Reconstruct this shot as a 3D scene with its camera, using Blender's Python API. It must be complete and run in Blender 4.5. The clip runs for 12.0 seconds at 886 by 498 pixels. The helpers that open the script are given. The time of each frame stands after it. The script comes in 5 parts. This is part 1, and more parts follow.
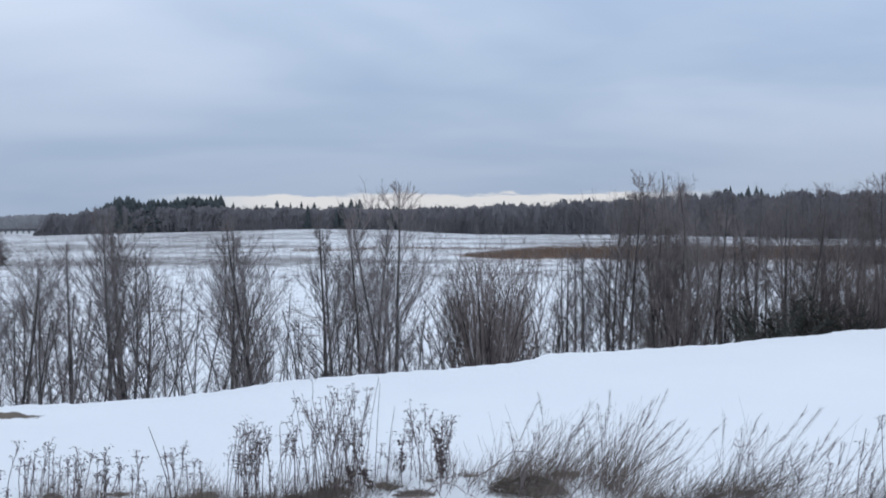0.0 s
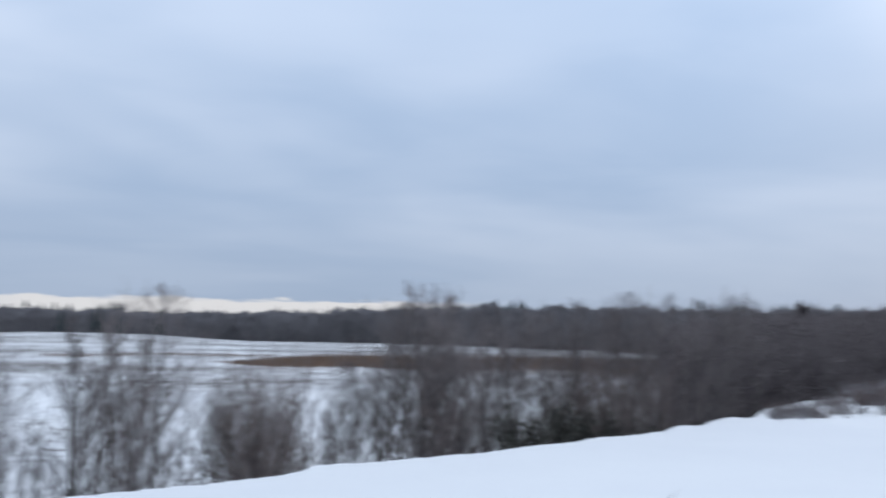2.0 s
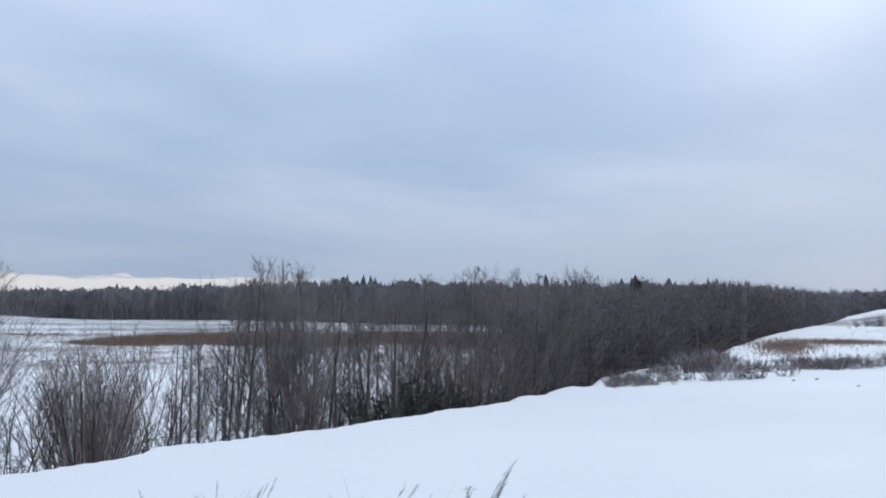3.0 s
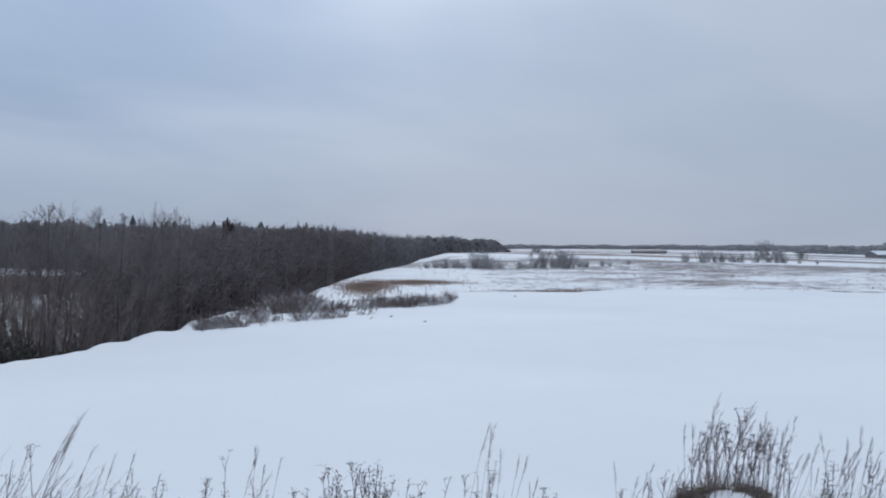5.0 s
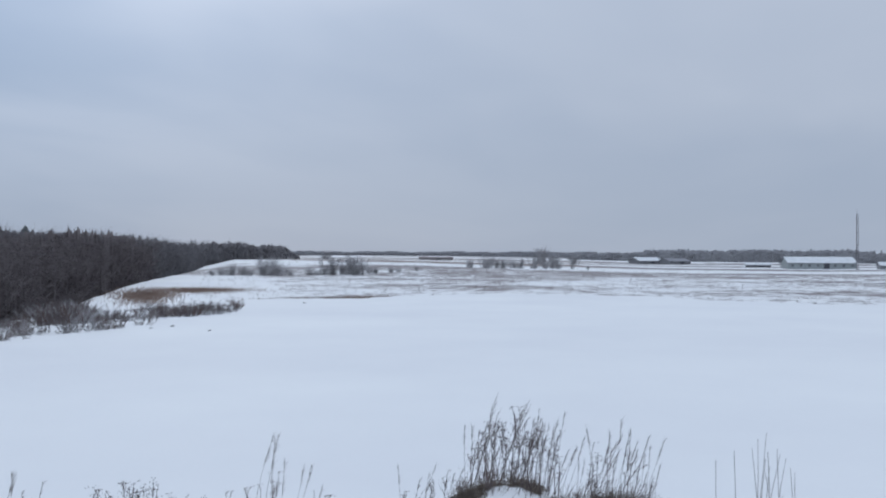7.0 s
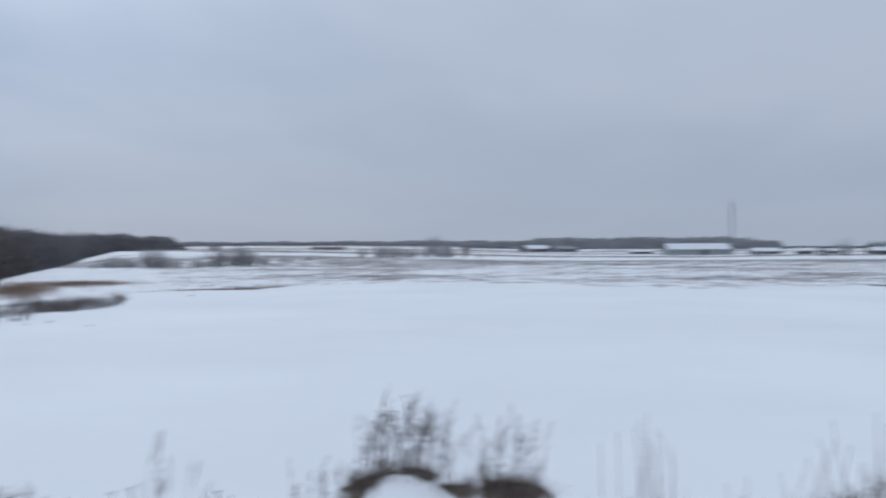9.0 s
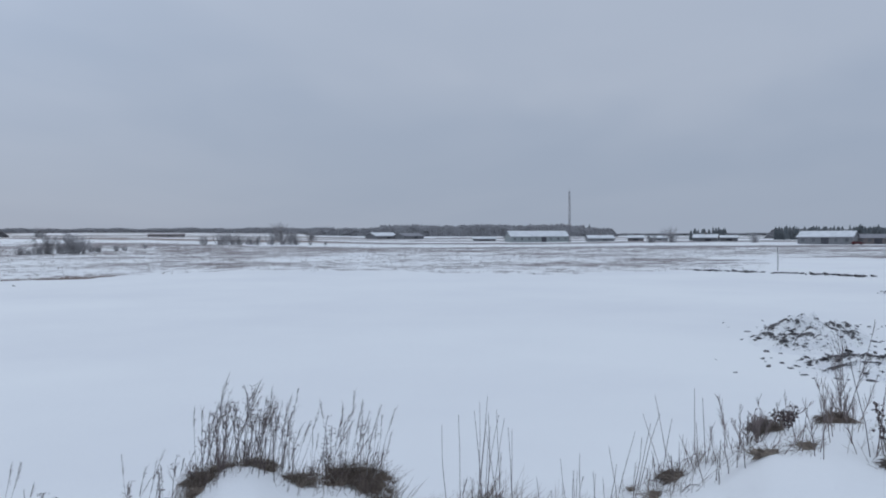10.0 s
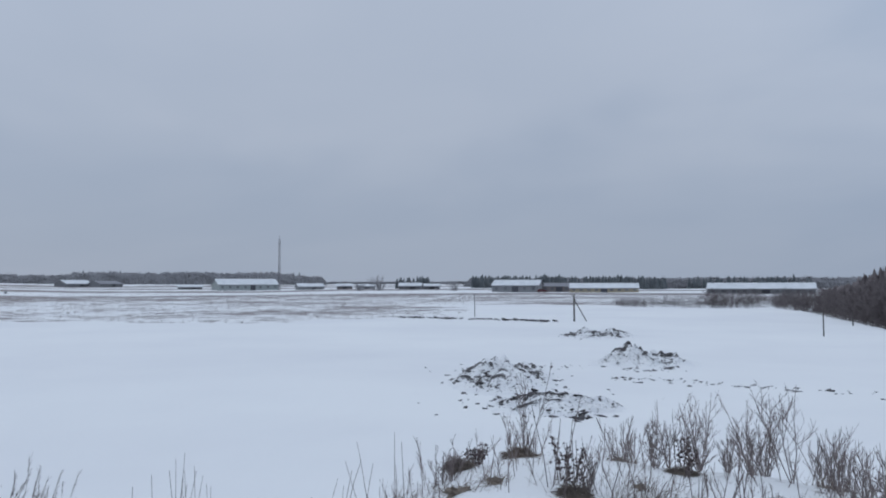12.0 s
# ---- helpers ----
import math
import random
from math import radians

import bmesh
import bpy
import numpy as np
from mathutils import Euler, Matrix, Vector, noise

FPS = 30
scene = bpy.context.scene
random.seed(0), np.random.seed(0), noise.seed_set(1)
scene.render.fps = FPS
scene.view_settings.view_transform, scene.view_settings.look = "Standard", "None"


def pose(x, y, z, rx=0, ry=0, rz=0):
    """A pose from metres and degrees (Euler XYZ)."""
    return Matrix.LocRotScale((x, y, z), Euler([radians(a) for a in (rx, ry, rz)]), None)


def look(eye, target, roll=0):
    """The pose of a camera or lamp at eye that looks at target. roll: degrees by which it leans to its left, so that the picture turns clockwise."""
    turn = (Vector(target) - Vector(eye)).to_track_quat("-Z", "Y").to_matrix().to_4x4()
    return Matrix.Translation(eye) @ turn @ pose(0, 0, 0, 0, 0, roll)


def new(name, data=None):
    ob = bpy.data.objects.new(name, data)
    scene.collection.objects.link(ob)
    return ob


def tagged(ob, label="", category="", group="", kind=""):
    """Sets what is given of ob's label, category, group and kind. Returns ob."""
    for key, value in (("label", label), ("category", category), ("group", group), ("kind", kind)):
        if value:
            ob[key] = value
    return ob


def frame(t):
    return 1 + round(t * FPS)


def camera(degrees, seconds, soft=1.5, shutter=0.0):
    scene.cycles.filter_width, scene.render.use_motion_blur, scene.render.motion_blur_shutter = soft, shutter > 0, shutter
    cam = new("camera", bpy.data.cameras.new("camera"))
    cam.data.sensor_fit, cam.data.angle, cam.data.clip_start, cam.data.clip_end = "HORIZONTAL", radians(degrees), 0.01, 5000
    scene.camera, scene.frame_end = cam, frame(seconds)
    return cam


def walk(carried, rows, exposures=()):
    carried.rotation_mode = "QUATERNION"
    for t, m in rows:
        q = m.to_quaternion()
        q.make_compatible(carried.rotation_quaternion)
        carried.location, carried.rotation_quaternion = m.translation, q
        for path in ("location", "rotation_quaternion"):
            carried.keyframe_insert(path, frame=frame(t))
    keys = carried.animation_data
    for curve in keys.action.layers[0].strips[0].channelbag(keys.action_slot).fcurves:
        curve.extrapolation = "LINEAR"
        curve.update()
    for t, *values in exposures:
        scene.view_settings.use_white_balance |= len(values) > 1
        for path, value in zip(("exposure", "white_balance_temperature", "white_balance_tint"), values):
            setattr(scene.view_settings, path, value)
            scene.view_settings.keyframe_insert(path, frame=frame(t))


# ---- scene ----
LENS = 54.78
EYE, ARM = 3.3, 0.15
cam = camera(LENS, 12.0, soft=1.9, shutter=0.4)

# seconds, yaw, pitch, roll (degrees); the eye swings at arm's length round one standing point
TURNS = [
    (0.0, 0.0, -1.67, 0.50), (0.5, 1.1, 0.71, 0.49), (1.0, 2.02, 5.11, 0.01), (1.5, 1.62, 4.59, -0.13),
    (2.0, -14.98, 5.56, -0.67), (2.5, -25.19, 4.03, -0.19), (2.7, -24.88, 4.05, -0.10),
    (4.3, -37.40, 0.29, -0.10), (4.5, -46.54, 0.83, -0.68), (5.0, -51.76, 0.28, -0.38), (5.5, -55.56, 0.82, 0.06),
    (6.0, -58.04, 0.40, -0.02), (6.5, -60.62, 0.53, 0.02), (7.0, -65.78, 0.80, -0.32), (7.2, -65.25, 1.77, -0.54),
    (8.8, -66.33, -0.32, 0.37), (9.0, -72.96, 0.09, 0.23), (9.5, -83.82, -0.97, 0.07), (10.0, -83.21, -0.81, 0.22),
    (10.5, -85.40, -0.09, 0.38), (11.0, -101.90, 1.30, 0.55), (11.5, -102.53, 1.53, -0.13), (12.0, -102.46, 2.36, 0.13),
]


def standpoint(yaw):
    a = radians(yaw)
    return -math.sin(a) * ARM, math.cos(a) * ARM


walk(cam, [(t, pose(*standpoint(yw), EYE, 90 + pt, 0, yw) @ pose(0, 0, 0, 0, 0, -rl)) for t, yw, pt, rl in TURNS],
     exposures=[(0.0, 0.10), (1.5, 0.10), (2.5, 0.11), (4.3, 0.11), (4.6, 0.09), (5.0, -0.13), (5.5, -0.17), (7.0, -0.16), (9.5, -0.20), (10.0, -0.30), (12.0, -0.29)])

# ---- light: overcast winter afternoon ----
SUN_WAY = Vector((math.sin(radians(50)) * math.cos(radians(24)), math.cos(radians(50)) * math.cos(radians(24)), math.sin(radians(24))))
world = bpy.data.worlds.new("overcast_sky")
scene.world = world
world.use_nodes = True
wn, wl = world.node_tree.nodes, world.node_tree.links
wn.clear()


def wmath(op, a, b=None, clamp=False):
    n = wn.new("ShaderNodeMath")
    n.operation, n.use_clamp = op, clamp
    for i, q in enumerate((a, b)):
        if q is None:
            continue
        if isinstance(q, (int, float)):
            n.inputs[i].default_value = q
        else:
            wl.new(q, n.inputs[i])
    return n.outputs[0]


def wmix(fac, a, b, blend="MIX"):
    n = wn.new("ShaderNodeMix")
    n.data_type, n.blend_type = "RGBA", blend
    for sock, q in ((n.inputs[0], fac), (n.inputs[6], a), (n.inputs[7], b)):
        if isinstance(q, (int, float)):
            sock.default_value = q
        elif isinstance(q, tuple):
            sock.default_value = (*q, 1)
        else:
            wl.new(q, sock)
    return n.outputs[2]


def wrange(val, a, b, c=0.0, d=1.0):
    n = wn.new("ShaderNodeMapRange")
    n.interpolation_type = "SMOOTHSTEP"
    wl.new(val, n.inputs[0])
    for i, q in zip((1, 2, 3, 4), (a, b, c, d)):
        n.inputs[i].default_value = q
    return n.outputs[0]


coord = wn.new("ShaderNodeTexCoord").outputs["Generated"]
axes = wn.new("ShaderNodeSeparateXYZ")
wl.new(coord, axes.inputs[0])
up = axes.outputs[2]
lift = wmath("MAXIMUM", up, 0.0)
# cloud deck: direction projected on a flat ceiling, so that clouds crowd together towards the horizon
deck = wmath("ADD", lift, 0.16)
flat = wn.new("ShaderNodeCombineXYZ")
wl.new(wmath("DIVIDE", axes.outputs[0], deck), flat.inputs[0])
wl.new(wmath("DIVIDE", axes.outputs[1], deck), flat.inputs[1])


def cloud(scale, detail, rough, shift):
    m = wn.new("ShaderNodeMapping")
    wl.new(flat.outputs[0], m.inputs[0])
    m.inputs[1].default_value = shift
    m.inputs[3].default_value = (1.0, 1.35, 1.0)
    n = wn.new("ShaderNodeTexNoise")
    wl.new(m.outputs[0], n.inputs["Vector"])
    n.inputs["Scale"].default_value = scale
    n.inputs["Detail"].default_value = detail
    n.inputs["Roughness"].default_value = rough
    n.inputs["Distortion"].default_value = 0.4
    return n.outputs["Fac"]


big = wrange(cloud(0.42, 3, 0.5, (1.3, 0.4, 0)), 0.36, 0.62)
small = wrange(cloud(1.2, 4, 0.5, (4.0, 2.0, 0)), 0.3, 0.7)
bands = wmath("ADD", wmath("MULTIPLY", big, 0.78), wmath("MULTIPLY", small, 0.22))
dome = wmath("MULTIPLY_ADD", lift, 0.78)
dome.node.inputs[2].default_value = 0.64
tone = wmix(bands, (0.525, 0.69, 0.96), (0.87, 1.00, 1.23))
tone = wmix(wrange(lift, 0.18, 0.05, 0.0, 0.7), tone, (0.56, 0.71, 0.965))
# the east side of the sky is greyer and a little pinker
east = wrange(axes.outputs[0], 0.45, 1.0)
tone = wmix(wmath("MULTIPLY", east, 0.62), tone, (0.64, 0.735, 0.91))
tone = wmix(wmath("MULTIPLY", wrange(lift, 0.3, 0.9), 0.6), tone, (0.80, 0.89, 1.03))
dome = wmath("ADD", dome, wmath("MULTIPLY", east, wmath("SUBTRACT", 0.10, wmath("MULTIPLY", lift, 0.48))))
# the hidden sun brightens the clouds round it
glow = wn.new("ShaderNodeVectorMath")
glow.operation = "DOT_PRODUCT"
wl.new(coord, glow.inputs[0])
glow.inputs[1].default_value = SUN_WAY
halo = wmath("POWER", wmath("MAXIMUM", glow.outputs["Value"], 0.0), 14.0)
core = wmath("POWER", wmath("MAXIMUM", glow.outputs["Value"], 0.0), 60.0)
dome = wmath("MULTIPLY", dome, wmath("ADD", 1.0, wmath("ADD", wmath("MULTIPLY", halo, 0.13), wmath("MULTIPLY", core, 0.10))))
deckcol = wn.new("ShaderNodeVectorMath")
deckcol.operation = "SCALE"
wl.new(tone, deckcol.inputs[0])
wl.new(dome, deckcol.inputs["Scale"])
# pale gap between cloud deck and horizon ahead
ragged = wmath("ADD", up, wmath("MULTIPLY", wmath("SUBTRACT", cloud(3.2, 5, 0.66, (0.0, 7.0, 0)), 0.5), 0.022))
gap = wmath("MULTIPLY", wrange(ragged, 0.0362, 0.0318), wrange(axes.outputs[1], 0.94, 0.985))
gapped = wmix(wmath("MULTIPLY", gap, 0.8), deckcol.outputs[0], (0.88, 0.86, 0.85))
sky = wn.new("ShaderNodeTexSky")
sky.sky_type, sky.sun_disc = "NISHITA", False
sky.sun_elevation, sky.sun_rotation = radians(24), radians(50)
skydim = wmix(1.0, sky.outputs[0], (0.1, 0.1, 0.1), "MULTIPLY")
final = wmix(0.975, skydim, gapped)
bg = wn.new("ShaderNodeBackground")
wl.new(final, bg.inputs[0])
bg.inputs[1].default_value = 0.86
wl.new(bg.outputs[0], wn.new("ShaderNodeOutputWorld").inputs[0])

sun = new("sun", bpy.data.lights.new("sun", "SUN"))
sun.data.energy, sun.data.angle, sun.data.color = 0.2, radians(25), (1.0, 0.96, 0.92)
sun.matrix_world = look(SUN_WAY * 60, (0, 0, 0))


# ---- materials ----
def material(name, build):
    m = bpy.data.materials.new(name)
    m.use_nodes = True
    t = m.node_tree
    bsdf = t.nodes["Principled BSDF"]
    bsdf.inputs["Specular IOR Level"].default_value = 0.25
    build(t.nodes, t.links, bsdf)
    return m


def noise_tex(nodes, links, scale, detail=4.0, rough=0.55, space="Object", stretch=None):
    c = nodes.new("ShaderNodeTexCoord").outputs[space]
    if stretch:
        mp = nodes.new("ShaderNodeMapping")
        links.new(c, mp.inputs[0])
        mp.inputs[3].default_value = stretch
        c = mp.outputs[0]
    n = nodes.new("ShaderNodeTexNoise")
    links.new(c, n.inputs["Vector"])
    n.inputs["Scale"].default_value, n.inputs["Detail"].default_value, n.inputs["Roughness"].default_value = scale, detail, rough
    return n.outputs["Fac"]


def ramp(nodes, links, fac, stops):
    r = nodes.new("ShaderNodeValToRGB")
    links.new(fac, r.inputs[0])
    e = r.color_ramp.elements
    while len(e) < len(stops):
        e.new(0.5)
    for el, (p, c) in zip(e, stops):
        el.position, el.color = p, (*c, 1)
    return r.outputs[0]


def mixed(nodes, links, fac, a, b, blend="MIX"):
    n = nodes.new("ShaderNodeMix")
    n.data_type, n.blend_type = "RGBA", blend
    for sock, q in ((n.inputs[0], fac), (n.inputs[6], a), (n.inputs[7], b)):
        if isinstance(q, (int, float)):
            sock.default_value = q
        elif isinstance(q, tuple):
            sock.default_value = (*q, 1)
        else:
            links.new(q, sock)
    return n.outputs[2]


def arith(nodes, links, op, a, b=0.0, clamp=False):
    n = nodes.new("ShaderNodeMath")
    n.operation, n.use_clamp = op, clamp
    for i, q in enumerate((a, b)):
        if isinstance(q, (int, float)):
            n.inputs[i].default_value = q
        else:
            links.new(q, n.inputs[i])
    return n.outputs[0]


def bumped(nodes, links, bsdf, fac, strength, dist):
    b = nodes.new("ShaderNodeBump")
    b.inputs["Strength"].default_value, b.inputs["Distance"].default_value = strength, dist
    links.new(fac, b.inputs["Height"])
    links.new(b.outputs[0], bsdf.inputs["Normal"])


def speckled(c1, c2, scale, rough=0.85, bump=0.0, detail=4.0, stretch=None, vary=0.25):
    """A plain rough surface: two tones of noise, with a shift of tone from object to object."""
    def build(nodes, links, bsdf):
        f = noise_tex(nodes, links, scale, detail, stretch=stretch)
        col = ramp(nodes, links, f, [(0.3, c1), (0.7, c2)])
        info = nodes.new("ShaderNodeObjectInfo").outputs["Random"]
        k = arith(nodes, links, "ADD", arith(nodes, links, "MULTIPLY", info, vary), 1 - vary / 2)
        hsv = nodes.new("ShaderNodeHueSaturation")
        links.new(col, hsv.inputs["Color"])
        links.new(k, hsv.inputs["Value"])
        links.new(hsv.outputs[0], bsdf.inputs["Base Color"])
        bsdf.inputs["Roughness"].default_value = rough
        if bump:
            bumped(nodes, links, bsdf, f, 0.6, bump)
    return build


def build_ground(nodes, links, bsdf):
    fine = noise_tex(nodes, links, 1.0, 6, 0.66)
    wide = noise_tex(nodes, links, 0.06, 4, 0.6)
    grit = noise_tex(nodes, links, 5.0, 4, 0.6)
    at = nodes.new("ShaderNodeAttribute")
    at.attribute_name = "cover"
    sep = nodes.new("ShaderNodeSeparateColor")
    links.new(at.outputs["Color"], sep.inputs[0])
    grass, soil = sep.outputs[0], sep.outputs[1]
    mid = noise_tex(nodes, links, 0.16, 6, 0.68)
    sharp = noise_tex(nodes, links, 0.95, 6, 0.72)
    meadow = arith(nodes, links, "ADD", arith(nodes, links, "MULTIPLY", sharp, 0.78), arith(nodes, links, "MULTIPLY", mid, 0.22))
    patch = arith(nodes, links, "ADD", arith(nodes, links, "MULTIPLY", fine, 0.45), arith(nodes, links, "ADD", arith(nodes, links, "MULTIPLY", mid, 0.39), arith(nodes, links, "MULTIPLY", wide, 0.16)))
    which = nodes.new("ShaderNodeMix")
    links.new(at.outputs["Alpha"], which.inputs[0])
    links.new(patch, which.inputs[2])
    links.new(meadow, which.inputs[3])
    patch = which.outputs[0]
    level = arith(nodes, links, "SUBTRACT", 0.73, arith(nodes, links, "MULTIPLY", grass, 0.42))
    show = nodes.new("ShaderNodeMapRange")
    links.new(arith(nodes, links, "SUBTRACT", patch, level), show.inputs[0])
    show.inputs[1].default_value, show.inputs[2].default_value = -0.005, 0.045
    snow = ramp(nodes, links, wide, [(0.35, (0.80, 0.80, 0.805)), (0.65, (0.86, 0.86, 0.85))])
    straw = ramp(nodes, links, grit, [(0.3, (0.085, 0.075, 0.07)), (0.55, (0.165, 0.145, 0.132)), (0.75, (0.26, 0.228, 0.205))])
    rust = ramp(nodes, links, grit, [(0.3, (0.12, 0.075, 0.05)), (0.7, (0.26, 0.17, 0.115))])
    stubble = ramp(nodes, links, grit, [(0.3, (0.17, 0.145, 0.145)), (0.55, (0.27, 0.235, 0.23)), (0.75, (0.36, 0.32, 0.31))])
    straw = mixed(nodes, links, at.outputs["Alpha"], stubble, straw)
    straw = mixed(nodes, links, sep.outputs[2], straw, rust)
    col = mixed(nodes, links, show.outputs[0], snow, straw)
    bare = nodes.new("ShaderNodeMapRange")
    links.new(arith(nodes, links, "ADD", soil, arith(nodes, links, "SUBTRACT", grit, 0.5)), bare.inputs[0])
    bare.inputs[1].default_value, bare.inputs[2].default_value = 0.48, 0.6
    earth = ramp(nodes, links, fine, [(0.3, (0.06, 0.045, 0.035)), (0.7, (0.20, 0.15, 0.11))])
    links.new(mixed(nodes, links, bare.outputs[0], col, earth), bsdf.inputs["Base Color"])
    bsdf.inputs["Roughness"].default_value = 0.75
    h = arith(nodes, links, "ADD", arith(nodes, links, "MULTIPLY", grit, 0.35), fine)
    bumped(nodes, links, bsdf, h, 0.35, 0.10)


SNOWY = material("snow_ground", build_ground)


def build_heap(nodes, links, bsdf):
    crumbs = noise_tex(nodes, links, 7.5, 6, 0.75, stretch=(1, 1, 1.6))
    lumps = noise_tex(nodes, links, 1.8, 4, 0.6)
    at = nodes.new("ShaderNodeAttribute")
    at.attribute_name = "cover"
    sep = nodes.new("ShaderNodeSeparateColor")
    links.new(at.outputs["Color"], sep.inputs[0])
    f = arith(nodes, links, "ADD", sep.outputs[1], arith(nodes, links, "MULTIPLY", arith(nodes, links, "SUBTRACT", crumbs, 0.5), 2.2))
    mr = nodes.new("ShaderNodeMapRange")
    links.new(f, mr.inputs[0])
    mr.inputs[1].default_value, mr.inputs[2].default_value = 0.46, 0.58
    snow = ramp(nodes, links, lumps, [(0.35, (0.79, 0.79, 0.80)), (0.65, (0.86, 0.86, 0.85))])
    earth = ramp(nodes, links, lumps, [(0.3, (0.04, 0.038, 0.04)), (0.7, (0.12, 0.11, 0.11))])
    links.new(mixed(nodes, links, mr.outputs[0], snow, earth), bsdf.inputs["Base Color"])
    bsdf.inputs["Roughness"].default_value = 0.8
    bumped(nodes, links, bsdf, crumbs, 0.4, 0.06)


HEAP = material("snowy_earth_heap", build_heap)
BARK_DARK = material("dark_bark", speckled((0.045, 0.04, 0.038), (0.115, 0.103, 0.098), 9, 0.9, 0.01, stretch=(1, 1, 0.3)))
BARK_PALE = material("grey_birch_bark", speckled((0.055, 0.05, 0.048), (0.17, 0.158, 0.153), 7, 0.85, 0.01, stretch=(1, 1, 2.5)))
TWIG = material("bare_twigs", speckled((0.14, 0.118, 0.115), (0.25, 0.22, 0.212), 3, 0.9, vary=0.5))
TWIG_RED = material("reddish_twigs", speckled((0.155, 0.122, 0.114), (0.26, 0.215, 0.2), 3, 0.9, vary=0.4))
# greyer twig tone for far trees: distance haze is put into the colour
TWIG_HAZED = material("hazed_far_twigs", speckled((0.165, 0.156, 0.163), (0.235, 0.224, 0.23), 0.2, 0.95, vary=0.3, stretch=(1, 1, 0.2)))
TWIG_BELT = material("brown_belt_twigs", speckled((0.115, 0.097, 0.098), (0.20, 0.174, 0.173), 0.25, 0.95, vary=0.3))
# palest twig tone: the horizon's haze is put into the colour
TWIG_HORIZON_HAZE = material("hazed_horizon_twigs", speckled((0.235, 0.232, 0.24), (0.295, 0.29, 0.298), 0.1, 0.95, vary=0.3, stretch=(1, 1, 0.2)))
NEEDLE = material("spruce_needles", speckled((0.036, 0.043, 0.045), (0.07, 0.08, 0.08), 0.3, 0.9, vary=0.4))
JUNIPER_GREEN = material("juniper_green", speckled((0.046, 0.044, 0.038), (0.09, 0.085, 0.072), 2, 0.9))
# paler copy of the needles, with the haze before far spruces painted in
NEEDLE_HAZED = material("hazed_spruce_needles", speckled((0.12, 0.135, 0.142), (0.18, 0.195, 0.202), 0.1, 0.95, vary=0.4))
SHOOT = material("bare_shoots", speckled((0.15, 0.12, 0.115), (0.285, 0.24, 0.228), 6, 0.9, vary=0.5))
SHRUB_RED = material("reddish_shrub_twigs", speckled((0.10, 0.07, 0.066), (0.19, 0.142, 0.13), 4, 0.9, vary=0.5))
STRAW = material("dead_grass", speckled((0.10, 0.077, 0.064), (0.26, 0.208, 0.17), 6, 0.9, vary=0.4))
STALK = material("dead_weed_stalk", speckled((0.10, 0.078, 0.075), (0.20, 0.165, 0.158), 8, 0.9, vary=0.4))
SEED = material("dark_seed_heads", speckled((0.055, 0.04, 0.038), (0.13, 0.10, 0.095), 20, 0.95, vary=0.4))
PLUME = material("grass_plumes", speckled((0.17, 0.145, 0.135), (0.31, 0.275, 0.26), 15, 0.95, vary=0.3))
DULL_STRAW = material("dull_dead_grass", speckled((0.13, 0.105, 0.088), (0.30, 0.25, 0.21), 5, 0.92, vary=0.4))
MAT_BROWN = material("matted_grass", speckled((0.125, 0.10, 0.082), (0.30, 0.25, 0.205), 14, 0.95, 0.02))
SEDGE = material("dry_sedge", speckled((0.19, 0.13, 0.105), (0.33, 0.245, 0.20), 0.5, 0.95))
# pale grey puts the field's haze into its bushes; some low shrubs share it
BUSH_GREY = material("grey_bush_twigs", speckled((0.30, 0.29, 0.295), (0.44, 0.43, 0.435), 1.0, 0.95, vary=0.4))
REED = material("reed_bed", speckled((0.13, 0.088, 0.066), (0.26, 0.18, 0.135), 0.25, 0.95))
SOIL = material("frozen_soil", speckled((0.045, 0.042, 0.044), (0.12, 0.11, 0.112), 4, 0.9, 0.03))
SNOW_CAP = material("thin_roof_snow", speckled((0.62, 0.64, 0.65), (0.80, 0.81, 0.82), 0.4, 0.75, 0.02, vary=0.05))


# ---- building helpers ----
def part(name, mesh, mat, parent=None, label=""):
    """Links a mesh as one object, under a thing where a parent is given."""
    ob = new(name, mesh)
    if mat is not None:
        mesh.materials.append(mat)
    if parent is not None:
        ob.parent = parent
    return tagged(ob, label=label) if label else ob


def thing(name, x, y, z, label, category, group="", turn=0.0, size=1.0, kind=""):
    ob = new(name)
    ob.empty_display_size = 0.2
    ob.matrix_basis = pose(x, y, z, 0, 0, turn) @ Matrix.Scale(size, 4)
    return tagged(ob, label, category, group, kind)


def mesh_of(name, verts, faces, smooth=False):
    me = bpy.data.meshes.new(name)
    me.from_pydata(verts, [], faces)
    if smooth:
        me.polygons.foreach_set("use_smooth", [True] * len(me.polygons))
    me.update()
    return me


def from_bm(name, bm, smooth=False):
    me = bpy.data.meshes.new(name)
    bm.to_mesh(me)
    bm.free()
    if smooth:
        me.polygons.foreach_set("use_smooth", [True] * len(me.polygons))
    return me


